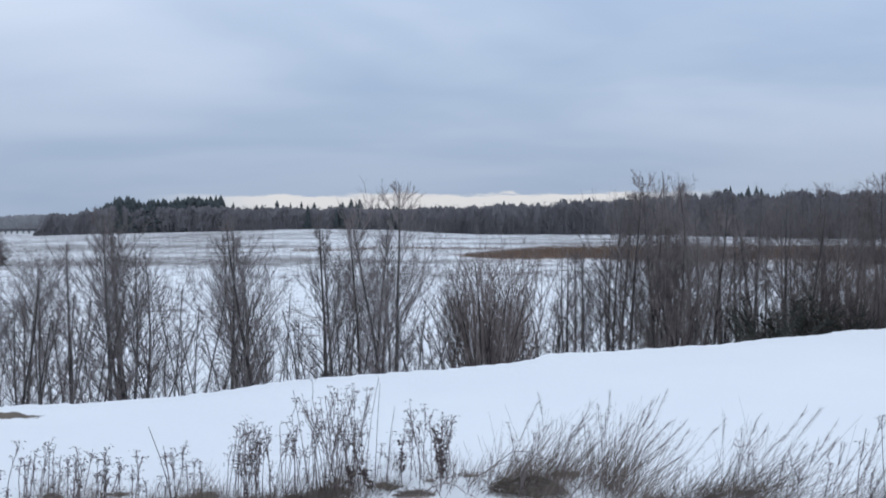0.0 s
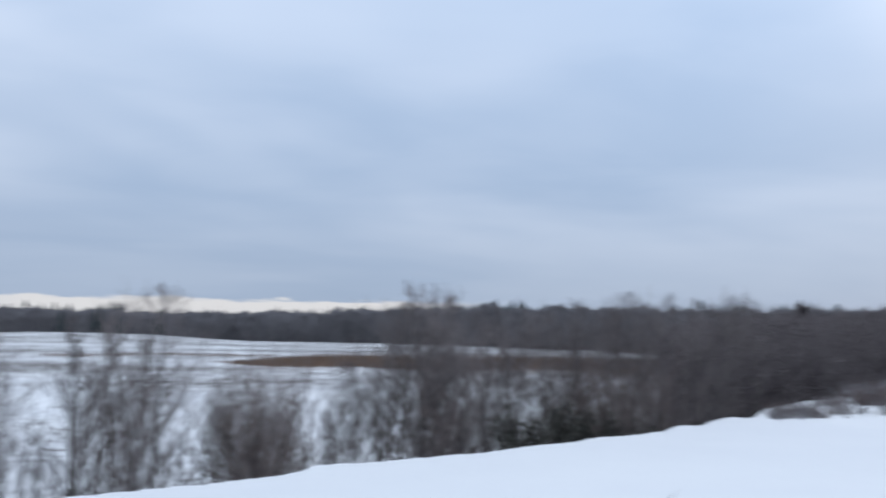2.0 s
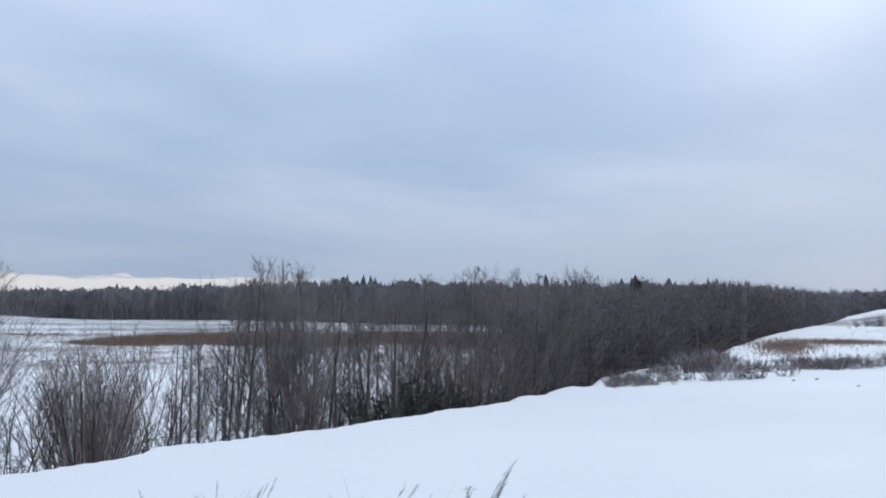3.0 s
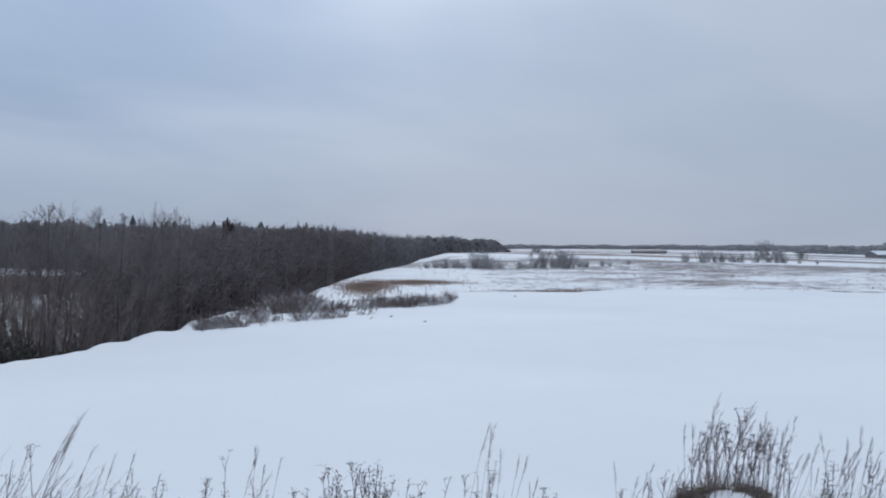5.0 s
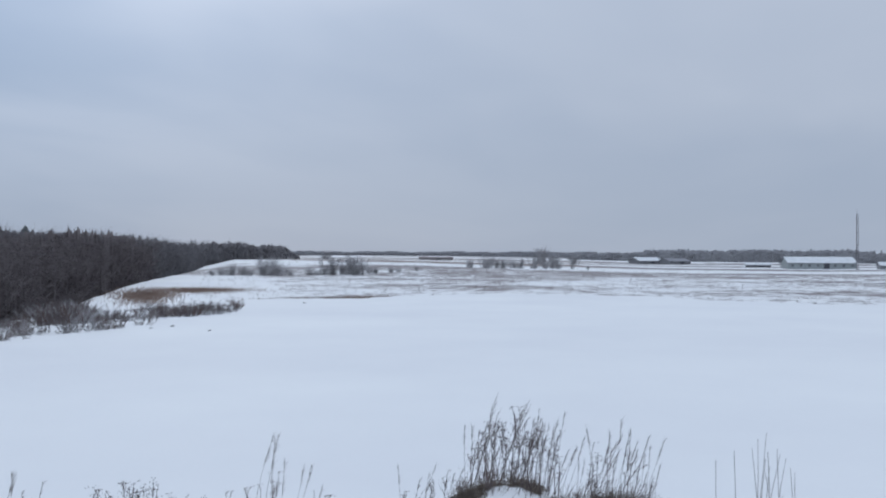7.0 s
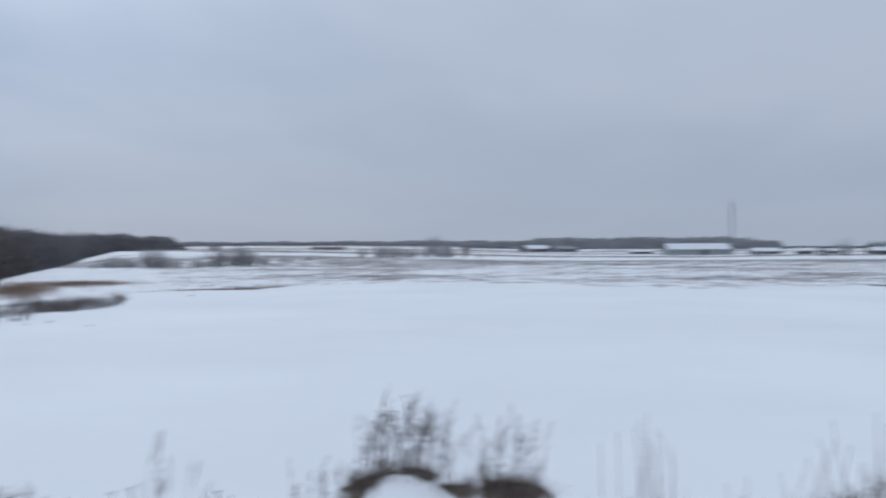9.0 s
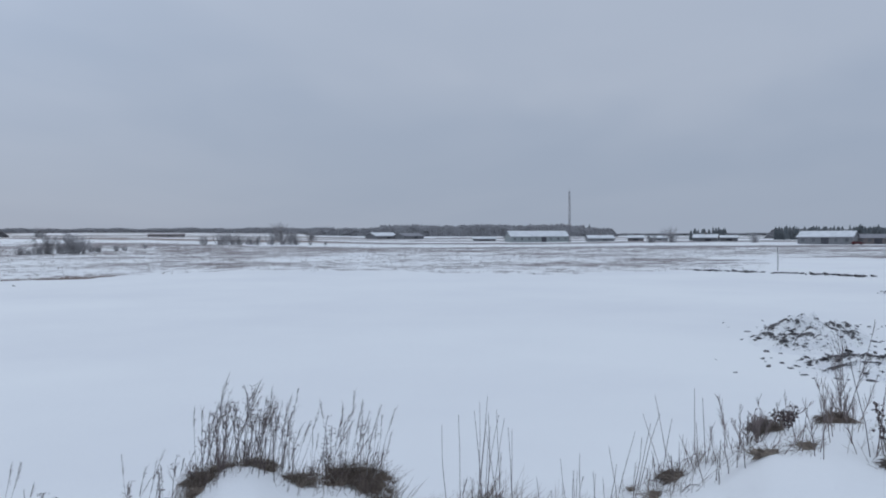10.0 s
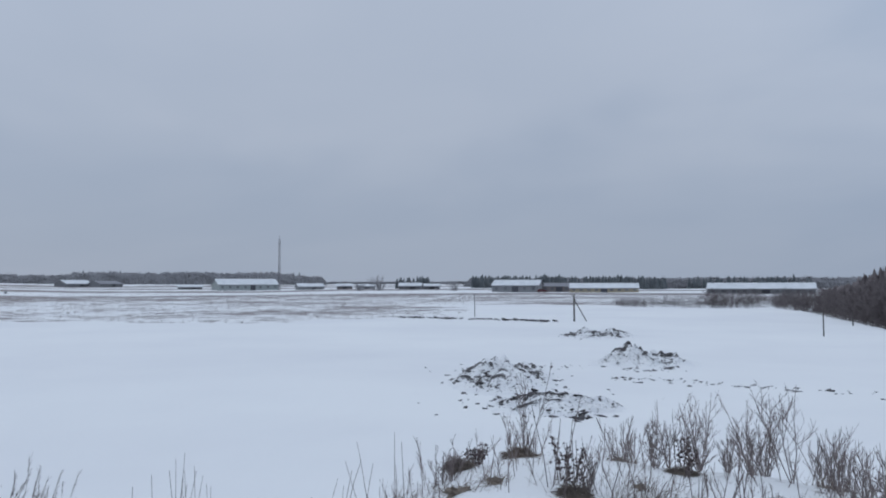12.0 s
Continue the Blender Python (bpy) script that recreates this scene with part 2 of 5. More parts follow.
class Strands:
    """Collects tapered tubes into one mesh."""

    def __init__(self):
        self.v, self.f = [], []

    def tube(self, pts, r0, r1, sides=3):
        n = len(pts)
        base = len(self.v)
        for i, p in enumerate(pts):
            q = pts[min(i + 1, n - 1)] - pts[max(i - 1, 0)]
            a = q.orthogonal().normalized()
            b = q.cross(a).normalized()
            r = r0 + (r1 - r0) * i / max(1, n - 1)
            for k in range(sides):
                w = 2 * math.pi * k / sides
                self.v.append(p + (a * math.cos(w) + b * math.sin(w)) * r)
        for i in range(n - 1):
            for k in range(sides):
                j = (k + 1) % sides
                self.f.append((base + i * sides + k, base + i * sides + j, base + (i + 1) * sides + j, base + (i + 1) * sides + k))
        if r1 > 0.006:
            self.f.append(tuple(base + (n - 1) * sides + k for k in range(sides)))
        return self

    def spike(self, a, b, r):
        """A thin twig that ends in a point."""
        q = b - a
        u = q.orthogonal().normalized() * r
        w = q.cross(u).normalized() * r
        n = len(self.v)
        self.v += [a + u, a - u * 0.5 + w * 0.87, a - u * 0.5 - w * 0.87, b]
        self.f += [(n, n + 1, n + 3), (n + 1, n + 2, n + 3), (n + 2, n, n + 3)]

    def blob(self, c, r, rnd, squash=1.0):
        """A small uneven octahedron."""
        base = len(self.v)
        for d in ((1, 0, 0), (-1, 0, 0), (0, 1, 0), (0, -1, 0), (0, 0, squash), (0, 0, -squash)):
            self.v.append(c + Vector(d) * r * rnd.uniform(0.7, 1.3))
        for t in ((0, 2, 4), (2, 1, 4), (1, 3, 4), (3, 0, 4), (2, 0, 5), (1, 2, 5), (3, 1, 5), (0, 3, 5)):
            self.f.append(tuple(base + i for i in t))

    def mesh(self, name):
        return mesh_of(name, [tuple(p) for p in self.v], self.f)


def rand_dir(rnd, up):
    a = rnd.uniform(0, 2 * math.pi)
    c = math.sqrt(max(0.0, 1 - up * up))
    return Vector((math.cos(a) * c, math.sin(a) * c, up))


def bend(p, d, length, rnd, n, wobble, rise=0.0):
    """A crooked polyline from p along d, which turns up (rise > 0) or droops."""
    pts, d = [p.copy()], d.normalized()
    for _ in range(n):
        d = (d + Vector((rnd.gauss(0, wobble), rnd.gauss(0, wobble), rnd.gauss(0, wobble) + rise))).normalized()
        p = p + d * (length / n)
        pts.append(p)
    return pts


def along(pts, f):
    i = min(int(f * (len(pts) - 1)), len(pts) - 2)
    return pts[i].lerp(pts[i + 1], f * (len(pts) - 1) - i), (pts[i + 1] - pts[i]).normalized()


# ---- the lie of the land ----
EDGE = [(-60, -8), (-20, 12.5), (-8.2, 16.2), (-6.2, 16.5), (-4.4, 17.3), (-3.1, 18.3), (-0.3, 19.5), (1.3, 20.5), (3, 21.7), (4.6, 22.2), (7, 22.9), (9.5, 24.3), (11.7, 25.6),
        (13.4, 25.9), (15.6, 27.3), (17.2, 28.4), (22.5, 32.8), (32.8, 42.4), (52, 57), (80, 81), (105, 101), (157, 141), (236, 199), (300, 250), (700, 540), (4600, 3500)]


def smooth_np(t):
    t = np.clip(t, 0, 1)
    return t * t * (3 - 2 * t)


def value_noise(x, y, seed):
    """Smooth random heights, about -1 to 1."""
    xi, yi = np.floor(x).astype(np.int64), np.floor(y).astype(np.int64)
    fx, fy = smooth_np(x - xi), smooth_np(y - yi)

    def h(a, b):
        n = (a * 374761393 + b * 668265263 + seed * 974711) & 0x7FFFFFFF
        n = ((n ^ (n >> 13)) * 1274126177) & 0x7FFFFFFF
        return ((n ^ (n >> 16)) & 0xFFFF) / 32767.5 - 1

    return (h(xi, yi) * (1 - fx) + h(xi + 1, yi) * fx) * (1 - fy) + (h(xi, yi + 1) * (1 - fx) + h(xi + 1, yi + 1) * fx) * fy


def edge_side(x, y):
    """Distance from the terrace edge; positive on the low meadow's side."""
    best, side = np.full(x.shape, 1e9), np.ones(x.shape)
    for (ax, ay), (bx, by) in zip(EDGE, EDGE[1:]):
        dx, dy = bx - ax, by - ay
        t = np.clip(((x - ax) * dx + (y - ay) * dy) / (dx * dx + dy * dy), 0, 1)
        d = np.hypot(x - ax - t * dx, y - ay - t * dy)
        near = d < best
        best = np.where(near, d, best)
        side = np.where(near, np.sign(dx * (y - ay) - dy * (x - ax)), side)
    return best * side


RIM = [(-180, 60), (-135, 60), (-130, 69), (-127, 95), (-125, 121), (-118, 124), (-114, 134), (-111.5, 110), (-109.5, 85), (-104.5, 87), (-99, 89), (-94, 84), (-92, 80), (-88, 77), (-83, 84), (-77, 91), (-74, 95),
       (-70, 91), (-66, 87), (-62, 81), (-56, 78), (-52.6, 76), (-52, 53), (-49, 48.5), (-46.6, 44.5), (-44.7, 41.5), (-42, 40), (-37.7, 36.4), (-34.5, 33.6), (-31, 31), (-27, 28.3)]
SWELL_AT = (225, 330, 460, 620, 850, 1250)   # distances at which the fields beyond the terrace stand higher by
SWELL = [  # bearing, and the rise in metres at those distances
    (-134, (0, 0.3, 0.6, 0.8, 1.0, 1.0)), (-110, (0, 0.2, 0.6, 1.0, 2.0, 2.0)), (-104, (0, 0.3, 1.4, 2.6, 4.0, 4.0)), (-96, (0, 0.4, 1.5, 2.2, 4.0, 5.0)), (-90, (0, 0.2, 0.4, 1.4, 5.0, 6.0)),
    (-79, (0, 0.5, 1.2, 1.6, 6.0, 8.0)), (-74, (0, 1.2, 2.4, 3.2, 7.0, 9.0)), (-66, (0.2, 2.2, 3.4, 4.6, 7.5, 11.0)), (-60, (0.3, 3.0, 4.2, 5.4, 8.0, 11.0)), (-56, (0.3, 3.8, 4.6, 6.0, 8.0, 10.5)), (-52, (0.3, 3.8, 4.4, 5.5, 7.0, 9.0)),
    (-50.6, (0.1, 1.6, 3.0, 4.0, 5.0, 7.0)), (-49.2, (0, 0, 0.5, 1.0, 1.0, 1.0)), (-47, (0, 0, 0, 0, 0, 0)), (180, (0, 0, 0, 0, 0, 0)),
]
HUMP = [(-180, 0), (-2.5, 0), (0, 1.2), (3.2, 3.0), (7, 3.7), (10.6, 3.8), (14, 3.0), (21, 2.3), (25.5, 1.4), (33, 1.2), (50, 0), (180, 0)]   # rise of the meadow's far side


CREST = [  # bearing and elevation, seen from the eye, of the crest of the bank 7 m away
    (-180, -14), (-140, -13.4), (-130, -13.2), (-124, -12.9), (-118, -12.4), (-112, -12.0), (-107, -11.9), (-103.5, -12.6), (-101, -14.2), (-99, -14.8), (-96, -16.3), (-93, -18.2), (-81.5, -18.2),
    (-77, -16.0), (-74, -15.9), (-71, -14.9), (-69, -15.0), (-66, -17.0), (-60, -18.4), (-50, -17.9), (-45, -17.6), (-40, -18.4), (-33, -18.3), (-27, -16.4), (-20, -16.0), (-14.5, -16.6), (-9, -15.8),
    (-5, -15.7), (-1, -15.7), (3, -15.5), (6, -16.0), (9, -16.2), (14, -16.2), (18, -15.9), (22, -15.5), (26, -15.1), (31, -14.7), (60, -18), (180, -14),
]
def land(x, y):
    """Height and ground cover (dead grass, bare soil) at each place."""
    x, y = np.asarray(x, float), np.asarray(y, float)
    r = np.hypot(x, y)
    brg = np.degrees(np.arctan2(-x, y))
    s = edge_side(x, y) + value_noise(x * 0.45, y * 0.45, 3) * 0.35 + value_noise(x * 1.7, y * 1.7, 4) * 0.1
    low = 1 - (1 - np.clip(s / 7.0, 0, 1)) ** 1.7
    rim = np.interp(brg, [a for a, _ in RIM], [b for _, b in RIM]) * (1 + 0.03 * value_noise(brg * 0.35, brg * 0, 6))
    past = smooth_np((r - rim + np.interp(rim, [60, 76], [0, 3.0])) / np.interp(rim, [30, 60, 80], [2.0, 3.5, 5.0])) * (1 - low)
    sink = np.where(rim < 60, 0.06 + 0.49 * smooth_np((r - rim) / 28), 0.55)
    z = -3.8 * low - sink * past + value_noise(x * 0.03, y * 0.03, 8) * 0.10 * np.clip(r / 60, 0, 1)
    z += low * (value_noise(x * 0.011, y * 0.011, 21) * 0.5 + value_noise(x * 0.2, y * 0.2, 5) * 0.08)
    z += past * (value_noise(x * 0.12, y * 0.12, 7) * 0.10 + value_noise(x * 0.5, y * 0.5, 13) * 0.10 * (r < 75))
    rows = [np.interp(brg, [a for a, _ in SWELL], [h[k] for _, h in SWELL]) for k in range(len(SWELL_AT))]
    swell = np.zeros_like(z)
    for k in range(len(SWELL_AT) - 1):
        f = smooth_np((r - SWELL_AT[k]) / (SWELL_AT[k + 1] - SWELL_AT[k]))
        swell = np.where(r >= SWELL_AT[k], rows[k] + (rows[k + 1] - rows[k]) * f, swell)
    z += past * swell
    z += low * np.interp(brg, [a for a, _ in HUMP], [b for _, b in HUMP]) * smooth_np((r - 300) / 300)
    # the bank that the watcher stands on
    el = np.interp(brg, [a for a, _ in CREST], [b for _, b in CREST])
    crest = EYE + 6.7 * np.tan(np.radians(el)) + 0.05 * value_noise(x * 1.3, y * 1.3, 10)
    bank = np.where(r < 7, 1.65 + (crest - 1.65) * smooth_np((r - 1.5) / 5.5), crest * (1 - smooth_np((r - 7) / 4.2)))
    z = np.where((low < 0.5) & (r < 11.5), np.maximum(z, bank), z)
    z += (r < 12) * value_noise(x * 2.1, y * 2.1, 9) * 0.02
    soil = np.clip((el + 17.2) / 3, 0, 1) * np.exp(-((r - 6.9) / 0.5) ** 2) * 0.5 * smooth_np(value_noise(x * 1.1, y * 1.1, 12) + 0.55)
    lip = np.exp(-((s - 1.0) / 0.7) ** 2) * smooth_np((brg + 37) / 4)
    soil = np.maximum(soil, 0.42 * lip * (value_noise(x * 0.5, y * 0.5, 15) * 0.5 + 0.5))
    soil = np.maximum(soil, 0.85 * np.exp(-((x + 7.6) / 1.0) ** 2 - ((y - 15.1) / 0.45) ** 2) * smooth_np(0.5 + 1.2 * value_noise(x * 2.2, y * 2.2, 33)))
    meadow = (0.60 + 0.14 * value_noise(x * 0.03, y * 0.06, 16)) * np.interp(r, [25, 60, 110, 170], [0.62, 0.70, 0.86, 1.0])
    grass = np.where(s > 3, meadow * low, past * (0.56 + 0.12 * value_noise(x * 0.05, y * 0.05, 17)))
    grass = grass + past * 0.13 * np.exp(-((r - 330) / 95) ** 2)
    grass = grass * (1 - 0.6 * past * smooth_np((brg + 56) / 4) * smooth_np((230 - r) / 40))
    grass = np.where(r < 160, grass * (1 - 0.75 * smooth_np((-100 - brg + 3 * value_noise(r * 0.2, r * 0, 61)) / 7)), grass)
    mid = 201 + 5 * np.sin(brg * 0.5) + 5 * value_noise(brg * 0.8, brg * 0, 41)
    band = np.exp(-(np.abs(r - mid) / np.interp(-brg, [-12, 1.5, 4, 9, 20, 33], [4, 8, 26, 40, 42, 40])) ** 3) * smooth_np((3 - brg) / 5) * smooth_np((brg + 42) / 8) * (s > 10)
    streak = np.exp(-((r - 250 - 6 * np.sin(brg * 0.6)) / 5) ** 2) * smooth_np((12 - brg) / 6) * smooth_np((brg + 6) / 6) * (s > 10) * 0.7
    grass = np.maximum(grass, np.maximum(band, streak))
    patch = np.exp(-((brg + 46.6) / 1.5) ** 2 - ((r - 98) / 17) ** 2)
    patch = np.maximum(patch, np.exp(-((brg + 49.8) / 2.3) ** 2 - ((r - 112) / 9) ** 2))
    patch = 0.9 * np.maximum(patch, np.exp(-(np.maximum(np.abs(brg + 58) - 4, 0) / 1.5) ** 2 - ((r - rim - 6.5) / 2.2) ** 2)) * past
    far = past * smooth_np((r - 250) / 60)     # ploughed and mown strips on the rising fields
    strip = smooth_np(1.4 * np.sin(r * 0.045 + 0.05 * brg + 1.6 * value_noise(brg * 0.11, brg * 0, 43)) + 0.2)
    grass = np.where(far > 0, grass * (1 - far) + far * (0.40 + 0.34 * strip), grass)
    tan = far * strip * smooth_np((r - 330) / 80) * smooth_np((brg + 80) / 8) * 0.7
    reed = np.maximum(np.clip(np.maximum(band, streak) * 1.5, 0, 1), np.maximum(np.clip(patch * 0.8, 0, 1), tan))
    grass = np.maximum(grass, patch)
    return z, np.clip(grass, 0, 1), np.clip(soil, 0, 1), reed, (s > 3) * 1.0


def height(x, y):
    return float(land(np.array([x]), np.array([y]))[0][0])


def place(bearing, dist):
    """Plan position at a bearing (degrees, left is positive) and distance from the watcher."""
    a = radians(bearing)
    return -math.sin(a) * dist, math.cos(a) * dist


RAY = np.concatenate([np.arange(8, 60, 0.1), np.arange(60, 700, 1.0)])


def rim_of_terrace(bearing):
    """Distance of the terrace edge along a bearing."""
    x, y = place(bearing, RAY)
    past = np.nonzero(edge_side(x, y) > 0)[0]
    return float(RAY[past[0]]) if len(past) else 600.0


def build_ground_sheet():
    az = np.concatenate([np.arange(-136, 36, 0.33), np.arange(36, 224, 2.0)])
    rr = np.concatenate([np.linspace(0.4, 12, 76), 12 * 5 ** (np.arange(1, 151) / 150), 60 * (4600 / 60) ** (np.arange(1, 101) / 100)])
    A, R = np.meshgrid(np.radians(az), rr)
    X, Y = (-np.sin(A) * R).ravel(), (np.cos(A) * R).ravel()
    Z, G, S, W, M = land(X, Y)
    na, nr = len(az), len(rr)
    i, j = np.meshgrid(np.arange(nr - 1), np.arange(na), indexing="ij")
    k = (j + 1) % na
    quads = np.stack([(i + 1) * na + j, (i + 1) * na + k, i * na + k, i * na + j], -1).reshape(-1, 4)
    me = bpy.data.meshes.new("ground")
    n = len(X)
    me.vertices.add(n + 1)
    pts = np.concatenate([np.stack([X, Y, Z], -1), [[0, 0, 1.7]]])
    me.vertices.foreach_set("co", pts.ravel())
    tris = np.stack([np.full(na, n), np.arange(na), (np.arange(na) + 1) % na], -1)
    me.loops.add(len(quads) * 4 + len(tris) * 3)
    me.loops.foreach_set("vertex_index", np.concatenate([quads.ravel(), tris.ravel()]))
    me.polygons.add(len(quads) + len(tris))
    me.polygons.foreach_set("loop_start", np.concatenate([np.arange(len(quads)) * 4, len(quads) * 4 + np.arange(len(tris)) * 3]))
    me.update(calc_edges=True)
    me.polygons.foreach_set("use_smooth", [True] * len(me.polygons))
    col = me.attributes.new("cover", "FLOAT_COLOR", "POINT")
    rgba = np.zeros((n + 1, 4))
    rgba[:n, 0], rgba[:n, 1], rgba[:n, 2], rgba[:n, 3] = G, S, W, M
    col.data.foreach_set("color", rgba.ravel())
    me.validate()
    ob = part("ground", me, SNOWY)
    tagged(ob, "snow-covered ground with dead grass and bare soil showing through", "ground", kind="structure")


build_ground_sheet()


# ---- trees ----
def twiggy(st, pts, rnd, count, length, r, droop, start=0.15, sides=3, rise=0.35, segs=1):
    """Twigs along a branch."""
    for _ in range(count):
        f = rnd.uniform(start, 1.0)
        p, d = along(pts, f)
        d = (d * 0.7 + rand_dir(rnd, rnd.uniform(-0.1, 0.7)) * 0.9).normalized()
        ln = length * rnd.uniform(0.5, 1.2)
        tw = bend(p, d, ln, rnd, segs, 0.12, rise - droop)
        st.spike(tw[0], tw[-1], r * 1.35)
        if rnd.random() < 0.55:
            q, e = along(tw, rnd.uniform(0.3, 0.7))
            st.spike(q, bend(q, (e + rand_dir(rnd, 0.3) * 0.8).normalized(), ln * 0.55, rnd, 1, 0.1, rise - droop)[-1], r)


def bare_tree(seed, h, stems, spread, limbs, subs, twigs, base_r, first=0.1, lean=0.1, tr=0.0036):
    """Meshes of the trunks and the crown of a leafless tree of height h: limbs, side branches and fine twigs."""
    rnd = random.Random(seed)
    trunks, crown = [], Strands()
    for s in range(stems):
        d = Vector((rnd.gauss(0, lean), rnd.gauss(0, lean), 1)) if stems > 1 else Vector((rnd.gauss(0, 0.03), rnd.gauss(0, 0.03), 1))
        foot = Vector((rnd.uniform(-0.25, 0.25), rnd.uniform(-0.25, 0.25), -0.1)) * (stems > 1) + Vector((0, 0, -0.3))
        hh = h * (1 if s == 0 else rnd.uniform(0.72, 0.97))
        main = bend(foot, d, hh + 0.3, rnd, 9, 0.03, 0.03)
        trunks.append(Strands().tube(main, base_r * (1 if s == 0 else 0.8), 0.010, 6).mesh("trunk"))
        for _ in range(limbs):
            f = first + (1 - first) * rnd.random() * 0.97
            p, t = along(main, f)
            ln = spread * min(1.0, 0.55 + 1.2 * f) * min(1.0, 1.9 * (1 - f)) ** 0.8 * rnd.uniform(0.6, 1.1) + 0.08
            limb = bend(p, rand_dir(rnd, rnd.uniform(0.3, 0.72)) + t * (0.25 + 0.5 * f), ln, rnd, 4, 0.09, 0.09)
            crown.tube(limb, base_r * 0.22 * (1.2 - f) + 0.004, 0.004, 3)
            for _ in range(max(2, int(subs * min(1.0, 0.35 + ln / spread)))):
                q, e = along(limb, rnd.uniform(0.15, 0.95))
                side = bend(q, e * 0.9 + rand_dir(rnd, rnd.uniform(0.0, 0.8)) * 0.7, ln * rnd.uniform(0.3, 0.55), rnd, 2, 0.12, 0.1)
                crown.tube(side, 0.0055, 0.003, 3)
                for _ in range(twigs):
                    q2, e2 = along(side, rnd.uniform(0.05, 1.0))
                    d2 = (e2 * 0.9 + rand_dir(rnd, rnd.uniform(-0.15, 0.8)) * 0.9).normalized()
                    crown.spike(q2, q2 + d2 * rnd.uniform(0.3, 1.0) * min(0.5, 0.14 + 0.2 * ln), tr * 1.35)
        for _ in range(twigs * 2):   # the leading shoot
            q, e = along(main, rnd.uniform(0.8, 0.99))
            crown.spike(q, q + (e + rand_dir(rnd, 0.3) * 0.6) * rnd.uniform(0.12, 0.35), tr * 1.3)
    return trunks + [crown.mesh("crown")]


def bush(seed, h, stems, fan, twigs, joined=False, tr=0.0045):
    """Meshes of a bush: its stems one by one, and the mass of its twigs (or all joined)."""
    rnd = random.Random(seed)
    stem, tw = [], Strands()
    for _ in range(stems):
        d = rand_dir(rnd, rnd.uniform(0.75, 0.99) if joined else rnd.uniform(0.82, 0.995))
        d.x *= fan
        d.y *= fan
        main = bend(Vector((rnd.uniform(-0.25, 0.25), rnd.uniform(-0.25, 0.25), -0.2)), d, h * rnd.uniform(0.7, 1.1), rnd, 6, 0.05, 0.05)
        st = tw if joined else Strands()
        st.tube(main, (0.0095 if joined else 0.0068) * h + 0.001, min(0.005, 0.003 * h), 5)
        stem.append(st)
        for _ in range(5):
            p, t = along(main, rnd.uniform(0.15 if joined else 0.3, 0.9))
            limb = bend(p, t + rand_dir(rnd, 0.4) * 0.6, h * rnd.uniform(0.2, 0.42), rnd, 3, 0.08, 0.12)
            tw.tube(limb, min(0.011, 0.005 * h), min(0.004, 0.003 * h), 3)
            twiggy(tw, limb, rnd, twigs, h * 0.13, tr, 0.0)
        twiggy(tw, main, rnd, twigs * 2, h * 0.16, tr, 0.0, start=0.3)
    if joined:
        return tw.mesh("bush")
    return [s.mesh("stem") for s in stem] + [tw.mesh("twig_mass")]


BIRCH = [bare_tree(100 + i, 7.9, n, sp, lb, 6, 11, 0.085, 0.10, tr=0.0031) for i, (n, sp, lb) in enumerate(((1, 3.5, 64), (2, 3.0, 36), (2, 3.1, 36), (3, 3.0, 25)))]
ALDER = [bare_tree(200 + i, 7.4, n, 1.75, lb, 5, 10, 0.085, 0.12, tr=0.0034) for i, (n, lb) in enumerate(((1, 42), (1, 38), (2, 22)))]
BACK_TREE = [bare_tree(250 + i, 7.6, 1, 1.6, 22, 3, 7, 0.075, 0.1, tr=0.0042) for i in range(4)]
SAPLING = [bare_tree(300 + i, 4.2, n, 1.0, lb, 3, 7, 0.028, 0.08, 0.16, tr=0.0030) for i, (n, lb) in enumerate(((3, 8), (4, 7), (4, 6), (2, 11)))]
WILLOW = [bush(400 + i, 4.2, 22, 0.8, 11, tr=0.0036) for i in range(2)]


def plant_tree(kind, meshes, x, y, h, h0, label, category, group, mats, turn, lean=0.0):
    k = h / h0
    e = thing(kind, x, y, height(x, y), label, category, group, turn, k)
    names = ["stem"] * (len(meshes) - 1) + ["twig_mass"] if kind == "willow_bush" else ["trunk"] * (len(meshes) - 1) + ["crown"]
    for nm, me in zip(names, meshes):
        if not me.materials:
            me.materials.append(mats[nm in ("twig_mass", "crown")])
        ob = new(nm, me)
        ob.parent = e
        if nm in ("twig_mass", "crown"):
            ob["kind"] = "stuff"
    return e


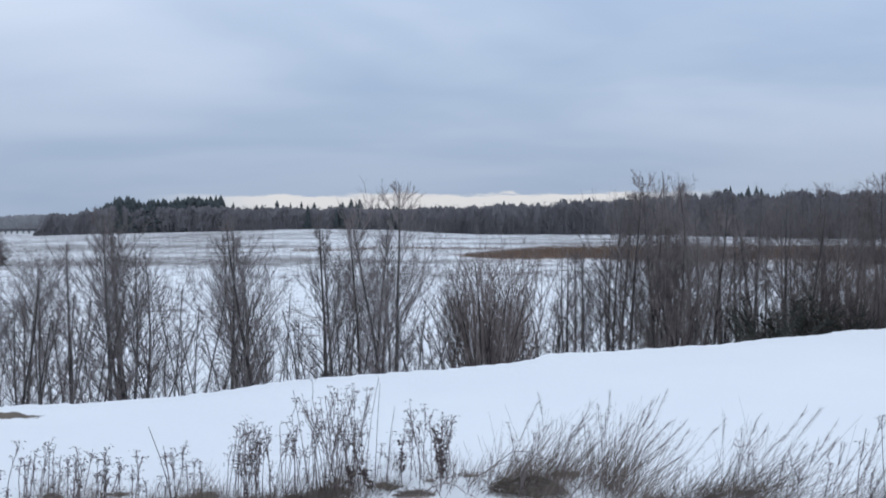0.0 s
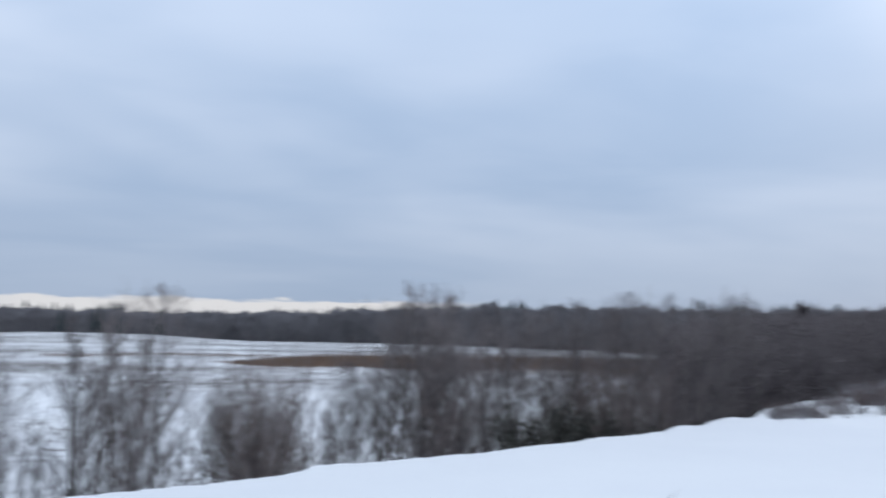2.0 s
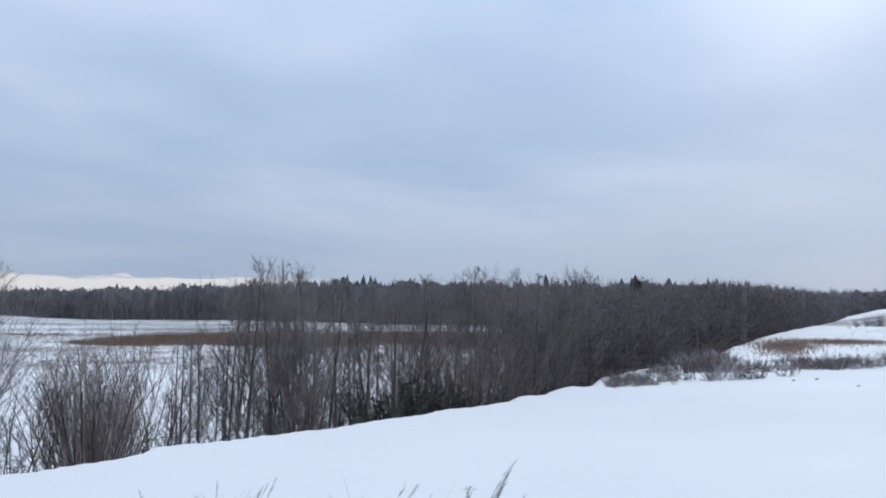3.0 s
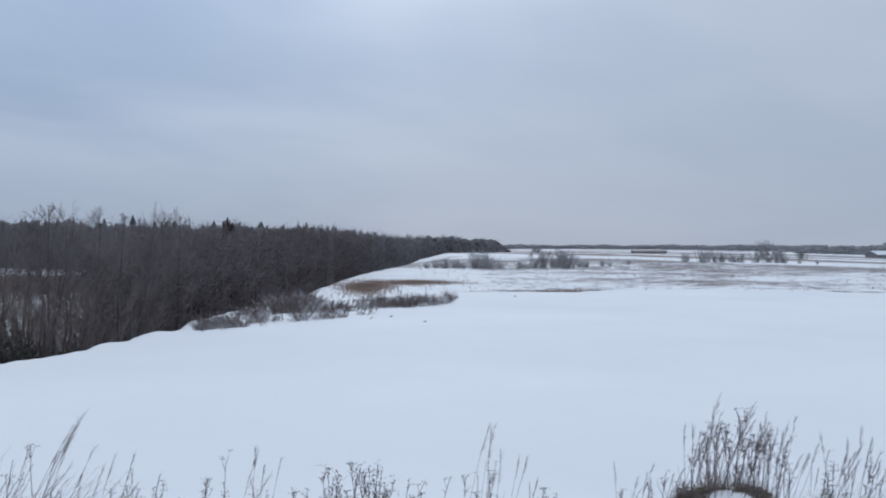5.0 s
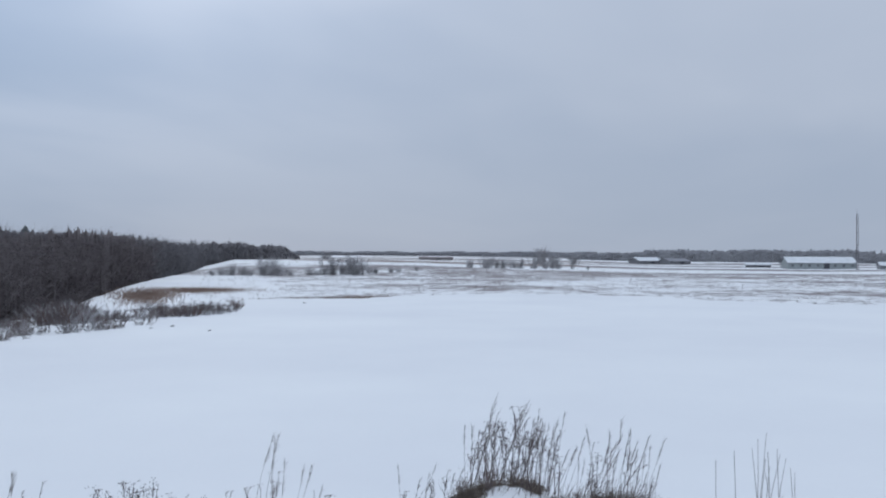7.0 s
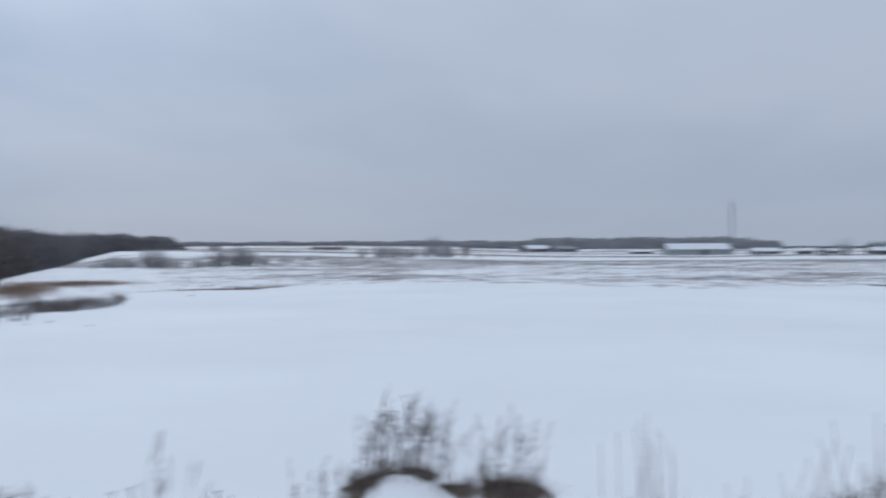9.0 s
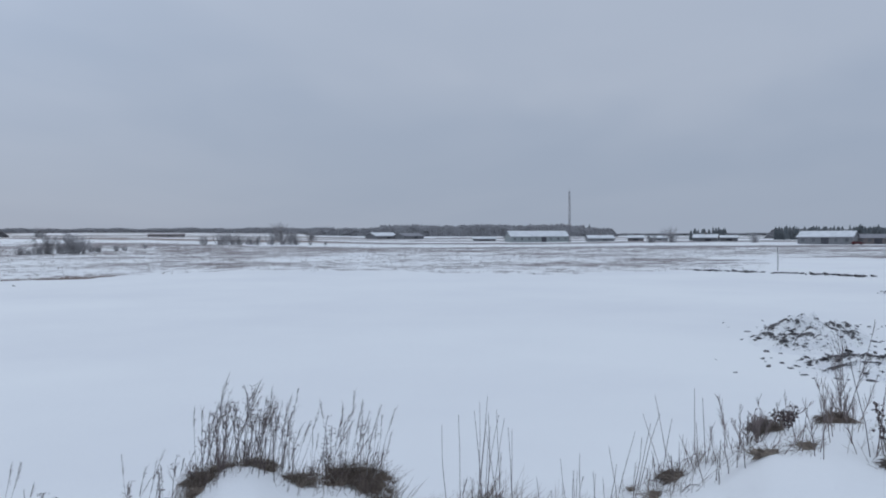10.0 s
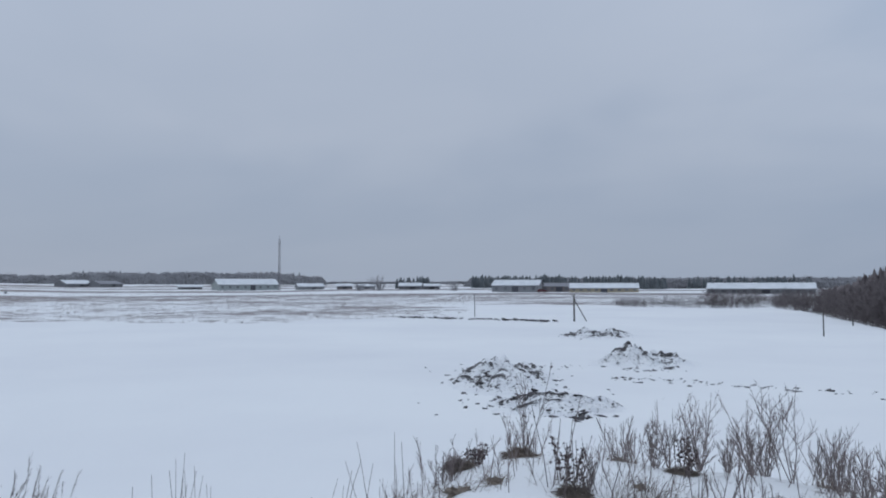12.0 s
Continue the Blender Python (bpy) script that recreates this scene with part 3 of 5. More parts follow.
def tree_at(species, bearing, back, top, seed):
    """A tree `back` metres behind the terrace edge at a bearing; top: elevation of its tip from the eye, degrees."""
    rnd = random.Random(seed)
    d = rim_of_terrace(bearing) + back
    x, y = place(bearing, d)
    h = EYE + d * math.tan(radians(top)) - height(x, y)
    turn = rnd.uniform(0, 360)
    if species == "birch":
        plant_tree("birch_tree", BIRCH[seed % 4], x, y, h, 7.5, "leafless birch with fine drooping twigs below the snowy bank", "tree", "trees along the bank", (BARK_PALE, TWIG), turn)
    elif species == "alder":
        plant_tree("alder_tree", ALDER[seed % 3], x, y, h, 7.0, "slender leafless alder with a straight dark trunk", "tree", "trees along the bank", (BARK_DARK, TWIG), turn)
    elif species == "back":
        plant_tree("bare_tree", BACK_TREE[seed % 4], x, y, h, 7.5, "leafless tree in the thicket below the terrace", "tree", "trees of the thicket", (BARK_DARK, TWIG), turn)
    elif species == "sapling":
        plant_tree("alder_sapling", SAPLING[seed % 4], x, y, h, 4.0, "small leafless many-stemmed alder sapling on the snowy slope", "tree", "saplings along the bank", (BARK_DARK, TWIG), turn)
    else:
        plant_tree("willow_bush", WILLOW[seed % 2], x, y, h, 4.2, "large rounded leafless willow bush with many stems", "bush", "willows along the bank", (BARK_DARK, TWIG_RED), turn)


# species, bearing, metres behind the edge, elevation of the tip
ROW = [
    ("sapling", 29.2, 9, -4.5), ("birch", 28.3, 11, -2.6), ("sapling", 27.1, 8, -3.4), ("birch", 26.2, 11, -2.5), ("birch", 25.2, 9, -2.4), ("sapling", 24.5, 9, -4.2), ("alder", 23.5, 8, -1.8), ("sapling", 22.7, 8, -4.4),
    ("sapling", 21.8, 9, -4.2), ("birch", 21.0, 8.5, 0.2), ("alder", 20.6, 10, -0.3), ("birch", 19.9, 9, 0.9), ("sapling", 19.0, 8, -4.2), ("sapling", 17.9, 9, -4.6), ("sapling", 16.9, 8, -4.2), ("sapling", 15.9, 9, -4.2),
    ("sapling", 15.1, 8, -4.4), ("birch", 13.8, 9, -0.2), ("birch", 13.1, 11, -1.1), ("sapling", 12.4, 8, -4.2), ("alder", 11.6, 8.5, -0.3), ("sapling", 10.6, 9, -5), ("sapling", 9.3, 8, -3.8), ("sapling", 8.7, 9, -4.4),
    ("alder", 7.8, 8.5, -0.1), ("birch", 7.2, 10.5, -0.8), ("sapling", 6.5, 8, -4.4), ("alder", 5.5, 8.5, -0.3), ("alder", 4.8, 10, -0.7), ("birch", 4.1, 11, -1.2), ("birch", 3.5, 8.5, 2.1), ("sapling", 2.3, 8, -4.3),
    ("sapling", 1.2, 8, -5), ("sapling", 0.6, 9, -5.2), ("willow", -3.2, 7.5, -2.4), ("willow", -2.3, 8.4, -3.0), ("willow", -3.9, 8.8, -2.8), ("sapling", -6.1, 8, -4.6), ("sapling", -7.1, 9, -4), ("alder", -8.2, 8, -2.7),
    ("alder", -8.8, 9, -2.1), ("birch", -9.5, 9, -2.5), ("birch", -11.0, 10, 1.4), ("alder", -12.0, 8.5, 1.8), ("alder", -13.2, 9, 0.2), ("birch", -14.2, 9, 2.4), ("birch", -14.9, 11, 2.0), ("birch", -15.6, 8.5, 2.9),
    ("alder", -16.3, 10, 1.6), ("alder", -17.2, 9, 0.4), ("alder", -18.2, 8.5, 0.6), ("alder", -18.9, 11, 0.9), ("birch", -19.9, 9, 0.7), ("alder", -20.9, 9, 0.2), ("birch", -21.8, 10, 1.1), ("alder", -22.8, 9, 0.4),
    ("willow", -23.2, 8, -3.2), ("birch", -24.5, 9, 1.6), ("birch", -25.1, 11, 1.2), ("alder", -26.2, 9, 1.0), ("birch", -27.0, 10, 1.2), ("willow", -25.3, 8, -2.6),
    ("birch", -27.3, 9, 2.4), ("willow", -29, 8, -2.2), ("alder", -28.6, 9, 1.2), ("birch", -29.8, 12, 2.0), ("alder", -31.0, 9, 1.8), ("birch", -32.3, 10, 1.6), ("birch", -33.4, 10, 2.0), ("alder", -34.6, 12, 1.8),
]
for n, (sp, b, bk, tp) in enumerate(ROW):
    tree_at(sp, b, bk, tp, n)
rnd = random.Random(5)
for n in range(26):   # undergrowth between them
    b = 29 - 63 * rnd.random() ** 0.75
    if -5.8 < b < 0.3:
        continue
    if n % 7 == 0 and b < 2:
        tree_at("willow", b, rnd.uniform(5.5, 10), rnd.uniform(-4.5, -2.2), n)
        continue
    tree_at("sapling", b, rnd.uniform(6, 16), rnd.uniform(-6.2, -3.6) + max(0, -b - 8) * 0.06, n + 60)


for n in range(34):   # thickening wood behind the row
    b = -5.8 - 39 * rnd.random() ** 0.85
    tree_at("back", b, rnd.uniform(9, 26) * (1 + max(0, -b - 34) * 0.04), float(np.interp(-b, [4, 11, 20, 28, 36, 45], [-2.0, -1.2, 0.1, 0.8, 1.1, 1.1])) + rnd.gauss(0, 0.2), n + 7)


def juniper(seed):
    """A dense rounded evergreen bush, 2 m high."""
    st, rnd = Strands(), random.Random(seed)
    for _ in range(16):
        main = bend(Vector((rnd.gauss(0, 0.3), rnd.gauss(0, 0.3), -0.1)), rand_dir(rnd, rnd.uniform(0.72, 0.99)), rnd.uniform(1.2, 2.0), rnd, 4, 0.08, 0.05)
        st.tube(main, 0.02, 0.006, 4)
        for _ in range(150):
            q, d = along(main, rnd.uniform(0.05, 1.0))
            st.spike(q, q + (d * 0.5 + rand_dir(rnd, rnd.uniform(-0.4, 0.8))) * rnd.uniform(0.08, 0.24), 0.010)
    return st.mesh("juniper_bush")


for n in range(4):   # more of it behind the willows
    tree_at("back", -6.2 - 9 * rnd.random(), rnd.uniform(9, 20), rnd.uniform(-2.8, -1.3), n + 3)

JUNIPER = [juniper(450 + i) for i in range(2)]
for me in JUNIPER:
    me.materials.append(JUNIPER_GREEN)
for n, (b, back, top) in enumerate([(-20.2, 5.0, -4.6), (-21.6, 5.5, -4.2), (-23.2, 5.0, -4.0), (-24.6, 5.5, -3.6), (-26.4, 5.0, -4.4)]):
    d = rim_of_terrace(b) + back
    x, y = place(b, d)
    h = EYE + d * math.tan(radians(top)) - height(x, y)
    ob = tagged(new("juniper_bush", JUNIPER[n % 2]), "dark green juniper bush at the foot of the bank", "bush", "junipers below the bank")
    ob.matrix_basis = pose(x, y, height(x, y), 0, 0, n * 70) @ Matrix.Scale(h / 2.0, 4)


# ---- woods: thousands of trees, each simple, as single sheets of growth ----
def spray(st, x, y, z, h, w, rnd, twigs, fine=1.0):
    """A distant leafless tree: a trunk and branches that end in random sprays of twigs."""
    p = Vector((x, y, z - 0.2))
    st.spike(p, p + Vector((rnd.gauss(0, 0.02) * h, rnd.gauss(0, 0.02) * h, h * 0.95)), 0.008 * h + 0.02)
    for _ in range(max(1, twigs // 6)):
        f = rnd.uniform(0.08, 0.95)
        r = w * (1.0 - max(0.0, f - 0.55) ** 2 * 4.2) * math.sqrt(rnd.random())
        a = rnd.uniform(0, 2 * math.pi)
        q = p + Vector((math.cos(a) * r, math.sin(a) * r, h * f))
        root = p + Vector((0, 0, h * f * 0.6))
        st.spike(root, q + (q - root) * 0.3, (0.0045 * h + 0.005) * fine)
        for _ in range(5):
            c = root.lerp(q, rnd.uniform(0.6, 1.0))
            b = c + rand_dir(rnd, rnd.uniform(-0.2, 0.85)) * h * rnd.uniform(0.07, 0.17)
            b.z = min(b.z, p.z + h * 1.01)
            st.spike(c, b, (0.004 * h + 0.005) * fine)


def spruce(st, x, y, z, h, w, rnd, tiers=7):
    """A distant spruce: ragged tiers of boughs."""
    for t in range(tiers):
        f = t / tiers
        r = w * (1 - f) ** 0.62 * rnd.uniform(0.8, 1.15) + 0.05 * w
        z0, z1 = z + h * (0.06 + 0.86 * f), z + h * (0.06 + 0.86 * f) + h * 0.26 * (1 - f * 0.4)
        base = len(st.v)
        n = 9
        ph = rnd.uniform(0, 6.28)
        for k in range(n):
            a = ph + 2 * math.pi * k / n
            rk = r * (1.0 if k % 2 else 0.62) * rnd.uniform(0.8, 1.2)
            st.v.append(Vector((x + math.cos(a) * rk, y + math.sin(a) * rk, z0 - rnd.uniform(0, 0.05) * h)))
        st.v.append(Vector((x, y, z1)))
        for k in range(n):
            st.f.append((base + k, base + (k + 1) % n, base + n))


def canopy(st, b0, b1, d0, d1, top0, top1, ends=(0, 0), seed=1, step=0.05, swell=1.4):
    """The dense inner mass of a wood between two bearings: a ragged front of branches and an uneven top."""
    n = int(abs(b1 - b0) / step) + 2
    b = np.linspace(b0, b1, n)
    f = np.linspace(0, 1, n)
    d = d0 + (d1 - d0) * f
    x, y = -np.sin(np.radians(b)) * d, np.cos(np.radians(b)) * d
    ground = land(x, y)[0]
    rnd = np.random.RandomState(seed)
    u = np.radians(b) * d
    crown = value_noise(u / 5.0, u * 0, seed) * 0.04 + value_noise(u / 1.7, u * 0, seed + 1) * 0.05 + rnd.uniform(-0.05, 0.05, n)
    h = (d * np.tan(np.radians(top0 + (top1 - top0) * f + (0.04 * np.sin(b * 1.3) + 0.025 * np.sin(b * 3.1 + 1)) * (top0 + top1) * 0.5)) + EYE - ground) * (0.95 + crown)
    for ramp_, width in ((f, ends[0]), (1 - f, ends[1])):
        if width:
            h = h * (0.12 + 0.88 * smooth_np(ramp_ * abs(b1 - b0) / width) ** 0.7)
    rows = np.array([-0.03, 0.1, 0.2, 0.3, 0.4, 0.5, 0.6, 0.68, 0.76, 0.84, 0.91, 0.97, 1.0, 0.97, 0.93])
    back = np.array([0, 0, 0, 0, 0, 0, 0.1, 0.3, 0.6, 1.0, 1.6, 2.4, 3.4, 6.0, 14.0])
    base = len(st.v)
    for k, (r, bk) in enumerate(zip(rows, back)):
        out = bk + swell * (value_noise(u / 3.0, u * 0 + k * 0.7, seed + 2) * 0.6 + rnd.uniform(-0.7, 0.7, n))
        xx, yy = -np.sin(np.radians(b)) * (d + out), np.cos(np.radians(b)) * (d + out)
        zz = ground + h * (r + (rnd.uniform(-0.025, 0.025, n) if 0 < k else 0))
        st.v += [Vector(p) for p in zip(xx.tolist(), yy.tolist(), zz.tolist())]
    for k in range(len(rows) - 1):
        for i in range(n - 1):
            st.f.append((base + k * n + i, base + k * n + i + 1, base + (k + 1) * n + i + 1, base + (k + 1) * n + i))


def wood(name, label, mat, spots, category="woods", fine=1.0, inner=()):
    st = Strands()
    for k, row in enumerate(inner):
        canopy(st, *row, seed=90 + k * 7)
    rnd = random.Random(len(name) * 7 + len(spots))
    zs = land(np.array([s[1] for s in spots]), np.array([s[2] for s in spots]))[0]
    for (kind, x, y, h, w, tw), z in zip(spots, zs):
        (spray(st, x, y, float(z), h, w, rnd, tw, fine) if kind == "bare" else spruce(st, x, y, float(z), h, w, rnd))
    me = st.mesh(name)
    me.polygons.foreach_set("use_smooth", [True] * len(me.polygons))
    tagged(part(name, me, mat), label, category, kind="stuff")


def scatter(rnd, n, b0, b1, near, far, top0, top1, kind="bare", tw=16, slim=0.16, rough=0.14):
    """Trees between two bearings; near, far: distances at both ends; top: elevation of the canopy's front from the eye."""
    out = []
    for _ in range(n):
        f = rnd.random()
        b = b0 + (b1 - b0) * f
        d = (near[0] + (near[1] - near[0]) * f) + rnd.random() ** 1.5 * (far[0] + (far[1] - far[0]) * f - near[0] - (near[1] - near[0]) * f)
        x, y = place(b, d)
        top = top0 + (top1 - top0) * f + rnd.gauss(0, rough) + (0.04 * math.sin(b * 1.3) + 0.025 * math.sin(b * 3.1 + 1)) * (top0 + top1) * 0.5
        h = d * math.tan(radians(top)) + EYE - height(x, y)
        if kind == "bare" and rnd.random() < 0.45:   # undergrowth
            h *= rnd.uniform(0.45, 0.8)
        out.append((kind, x, y, h * rnd.uniform(0.93, 1.05), h * slim * rnd.uniform(0.8, 1.3), tw))
    return out


rnd = random.Random(11)
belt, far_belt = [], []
for _ in range(1100):   # belt that follows the terrace edge away from the watcher
    t = rnd.random()
    b = -29 - 23.5 * t ** 0.75
    d = rim_of_terrace(b) * rnd.uniform(1.03, 1.18) + rnd.uniform(6, 30) * (1 + t)
    x, y = place(b, d)
    top = np.interp(-b, [29, 32, 38, 42, 44.7, 46.7, 48, 51.5, 54], [1.95, 2.1, 2.02, 2.02, 1.87, 1.57, 1.38, 1.22, 1.0]) + rnd.gauss(0, 0.08)
    if edge_side(np.array([x]), np.array([y]))[0] < 2.5:
        continue
    h = d * math.tan(radians(top)) + EYE - height(x, y)
    h = h * rnd.uniform(0.86, 1.02)
    (belt if b > -47.2 + rnd.gauss(0, 0.5) else far_belt).append(("bare", x, y, h, min(h * 0.22, 2.6) * rnd.uniform(0.8, 1.3), 60))
for b, top in ((-39.4, 2.25), (-37.2, 2.1), (-41.0, 2.05), (-46.7, 1.6), (-33.2, 2.25), (-35.0, 2.15)):   # single crowns above the rest
    d = rim_of_terrace(b) * 1.15 + 30
    x, y = place(b, d)
    belt.append(("bare", x, y, d * math.tan(radians(top)) + EYE - height(x, y), 2.2, 90))
far_belt += scatter(rnd, 240, -47.6, -55.6, (300, 420), (380, 480), 1.3, 0.98, tw=60, slim=0.24, rough=0.08)
wood("tree_belt", "dense dark belt of leafless trees along the snowy edge", TWIG_BELT, belt,
     inner=[(b, b - 2.0, rim_of_terrace(b) * 1.1 + 24, rim_of_terrace(b - 2.0) * 1.1 + 26, t0, t1)
            for b, t0, t1 in ((-36.0, 1.9, 1.9), (-38.0, 1.9, 1.9), (-40.0, 1.9, 1.9), (-42.0, 1.9, 1.8), (-44.0, 1.8, 1.55))])
# the belt's far part takes the twig tone that has haze in it
wood("far_belt", "far end of the leafless tree belt, greyed by mist in its colour", TWIG_HAZED, far_belt, fine=1.4,
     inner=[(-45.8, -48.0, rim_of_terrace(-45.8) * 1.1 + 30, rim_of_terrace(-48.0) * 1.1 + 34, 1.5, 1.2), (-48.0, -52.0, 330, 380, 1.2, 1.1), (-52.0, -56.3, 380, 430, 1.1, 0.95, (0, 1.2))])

# this wood's grey is haze painted into the twig colour
wood("far_wood", "distant leafless wood beyond the meadow, haze put into its grey", TWIG_HAZED,
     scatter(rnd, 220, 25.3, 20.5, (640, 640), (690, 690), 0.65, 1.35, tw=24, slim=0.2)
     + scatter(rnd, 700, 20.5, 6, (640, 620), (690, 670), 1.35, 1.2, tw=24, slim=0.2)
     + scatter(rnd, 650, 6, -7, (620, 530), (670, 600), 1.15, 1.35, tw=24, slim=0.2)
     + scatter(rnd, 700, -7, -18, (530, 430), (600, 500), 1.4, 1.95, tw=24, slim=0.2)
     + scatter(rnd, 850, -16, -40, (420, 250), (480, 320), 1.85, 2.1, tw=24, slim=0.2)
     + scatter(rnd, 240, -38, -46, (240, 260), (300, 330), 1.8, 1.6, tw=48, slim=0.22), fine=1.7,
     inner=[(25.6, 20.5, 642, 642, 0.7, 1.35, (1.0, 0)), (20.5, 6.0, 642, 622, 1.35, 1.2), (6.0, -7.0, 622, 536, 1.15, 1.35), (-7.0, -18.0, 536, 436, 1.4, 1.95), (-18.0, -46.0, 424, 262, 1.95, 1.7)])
wood("spruce_wood", "dark spruces standing above the distant wood", NEEDLE,
     scatter(rnd, 16, 22.6, 20.8, (650, 650), (690, 690), 1.2, 1.6, "spruce", slim=0.23, rough=0.1)
     + scatter(rnd, 120, 21, 14.3, (644, 640), (690, 680), 1.74, 1.86, "spruce", slim=0.24, rough=0.1)
     + scatter(rnd, 34, 14.5, 3, (644, 600), (690, 660), 1.42, 1.48, "spruce", slim=0.19, rough=0.12)
     + scatter(rnd, 7, 10.5, 5, (650, 620), (660, 640), 1.68, 1.72, "spruce", slim=0.2, rough=0.08)
     + scatter(rnd, 26, -4, -13, (560, 490), (600, 520), 1.4, 1.75, "spruce", slim=0.22)
     + scatter(rnd, 34, -13, -40, (480, 380), (520, 420), 1.9, 2.1, "spruce", slim=0.24)
     + scatter(rnd, 22, -16.5, -21, (460, 440), (480, 460), 2.1, 2.2, "spruce", slim=0.2))
thicket = []
for _ in range(170):
    b = 27.2 + 4.0 * rnd.random() ** 1.2
    x, y = place(b, rnd.uniform(176, 205))
    h = float(np.interp(b, [27.3, 27.8, 28.6, 30, 33], [4.5, 9.5, 13.0, 15.0, 15.5])) * rnd.uniform(0.75, 1.0)
    thicket.append(("bare", x, y, h, 2.6, 50))
wood("left_thicket", "dark rounded thicket at the meadow's edge", TWIG_BELT, thicket)


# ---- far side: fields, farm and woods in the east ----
# hazy only through its material, whose pale twigs have the haze painted in
def hazy_wood(name, label, spots, inner, mat=TWIG_HORIZON_HAZE):
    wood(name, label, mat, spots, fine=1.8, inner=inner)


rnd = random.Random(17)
hazy_wood("horizon_wood", "low distant wood along the horizon, greyed by haze in its colour",
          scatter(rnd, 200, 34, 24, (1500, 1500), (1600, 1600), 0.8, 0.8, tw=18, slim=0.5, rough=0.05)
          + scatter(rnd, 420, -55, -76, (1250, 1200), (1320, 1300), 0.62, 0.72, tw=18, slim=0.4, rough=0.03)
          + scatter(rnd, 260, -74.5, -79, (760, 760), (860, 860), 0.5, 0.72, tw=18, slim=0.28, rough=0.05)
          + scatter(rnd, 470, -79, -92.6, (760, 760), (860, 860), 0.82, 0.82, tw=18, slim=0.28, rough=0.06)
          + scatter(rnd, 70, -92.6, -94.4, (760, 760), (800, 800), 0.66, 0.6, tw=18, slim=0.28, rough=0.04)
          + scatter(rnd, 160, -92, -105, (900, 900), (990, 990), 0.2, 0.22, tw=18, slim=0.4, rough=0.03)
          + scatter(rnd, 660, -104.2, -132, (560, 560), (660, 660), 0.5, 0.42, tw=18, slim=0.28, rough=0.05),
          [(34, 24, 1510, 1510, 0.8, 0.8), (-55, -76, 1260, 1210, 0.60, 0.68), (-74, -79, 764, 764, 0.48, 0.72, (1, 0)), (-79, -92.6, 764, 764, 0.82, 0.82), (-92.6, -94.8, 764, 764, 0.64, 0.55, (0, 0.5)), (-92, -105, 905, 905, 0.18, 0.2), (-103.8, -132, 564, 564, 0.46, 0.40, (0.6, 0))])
wood("farm_spruces", "dark spruces behind the farm, paled by haze in their colour", NEEDLE_HAZED,
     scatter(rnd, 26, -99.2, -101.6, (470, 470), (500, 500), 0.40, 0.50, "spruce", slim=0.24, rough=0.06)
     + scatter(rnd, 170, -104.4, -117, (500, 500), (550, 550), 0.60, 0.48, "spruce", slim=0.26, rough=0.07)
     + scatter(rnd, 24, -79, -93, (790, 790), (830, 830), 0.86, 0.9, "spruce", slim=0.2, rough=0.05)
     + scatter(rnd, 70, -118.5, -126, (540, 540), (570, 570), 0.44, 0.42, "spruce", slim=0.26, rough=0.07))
wood("right_thicket", "dark leafless thicket beside the snowy terrace", TWIG_BELT,
     [("bare", *place(b, d), EYE + 0.4 + d * math.tan(radians(np.interp(-b, [123, 125, 126.5, 127.8, 128.3, 128.8, 129.9, 134, 140], [-0.9, -0.45, -0.1, 0.08, 0.45, 0.75, 1.25, 2.0, 2.0]) + rnd.gauss(0, 0.12))) * rnd.uniform(0.6, 1.0), 1.5, 108)
      for b, d in [(q, float(np.interp(-q, [123, 125, 126.5, 128, 130, 134], [150, 128, 108, 90, 76, 68])) + rnd.random() ** 1.5 * 25) for q in [-123.6 - 13 * rnd.random() for _ in range(290)]]],
     inner=[(-125.8, -128, 130, 108, -0.5, 0.1, (1.0, 0)), (-128, -130, 108, 84, 0.2, 1.2), (-130, -137, 84, 74, 1.2, 1.9)])
wood("field_scrub", "dark low scrub beyond the snowy terrace", TWIG_BELT,
     [("bare", *place(rnd.uniform(-121.5, -113.8), rnd.uniform(142, 172)), rnd.uniform(0.9, 2.4), 2.0, 60) for _ in range(150)]
     + [("bare", *place(rnd.uniform(-131, -119.5), rnd.uniform(140, 185)), rnd.uniform(1.8, 3.6), 2.2, 66) for _ in range(240)])

# scattered bushes on the snowy field
def round_bush(seed):
    """A low rounded leafless bush, 4 m high, of several brushy stems."""
    st, rnd = Strands(), random.Random(seed)
    for _ in range(22):
        foot = Vector((rnd.gauss(0, 0.6), rnd.gauss(0, 0.6), -0.2))
        main = bend(foot, rand_dir(rnd, rnd.uniform(0.78, 0.99)), rnd.uniform(1.6, 3.4), rnd, 4, 0.1, 0.06)
        st.tube(main, 0.018, 0.008, 3)
        for _ in range(54):
            q, d = along(main, rnd.uniform(0.02, 1.0))
            st.spike(q, q + (d * 0.5 + rand_dir(rnd, rnd.uniform(-0.3, 0.8))) * rnd.uniform(0.3, 1.1), 0.017)
    return st.mesh("field_bush")


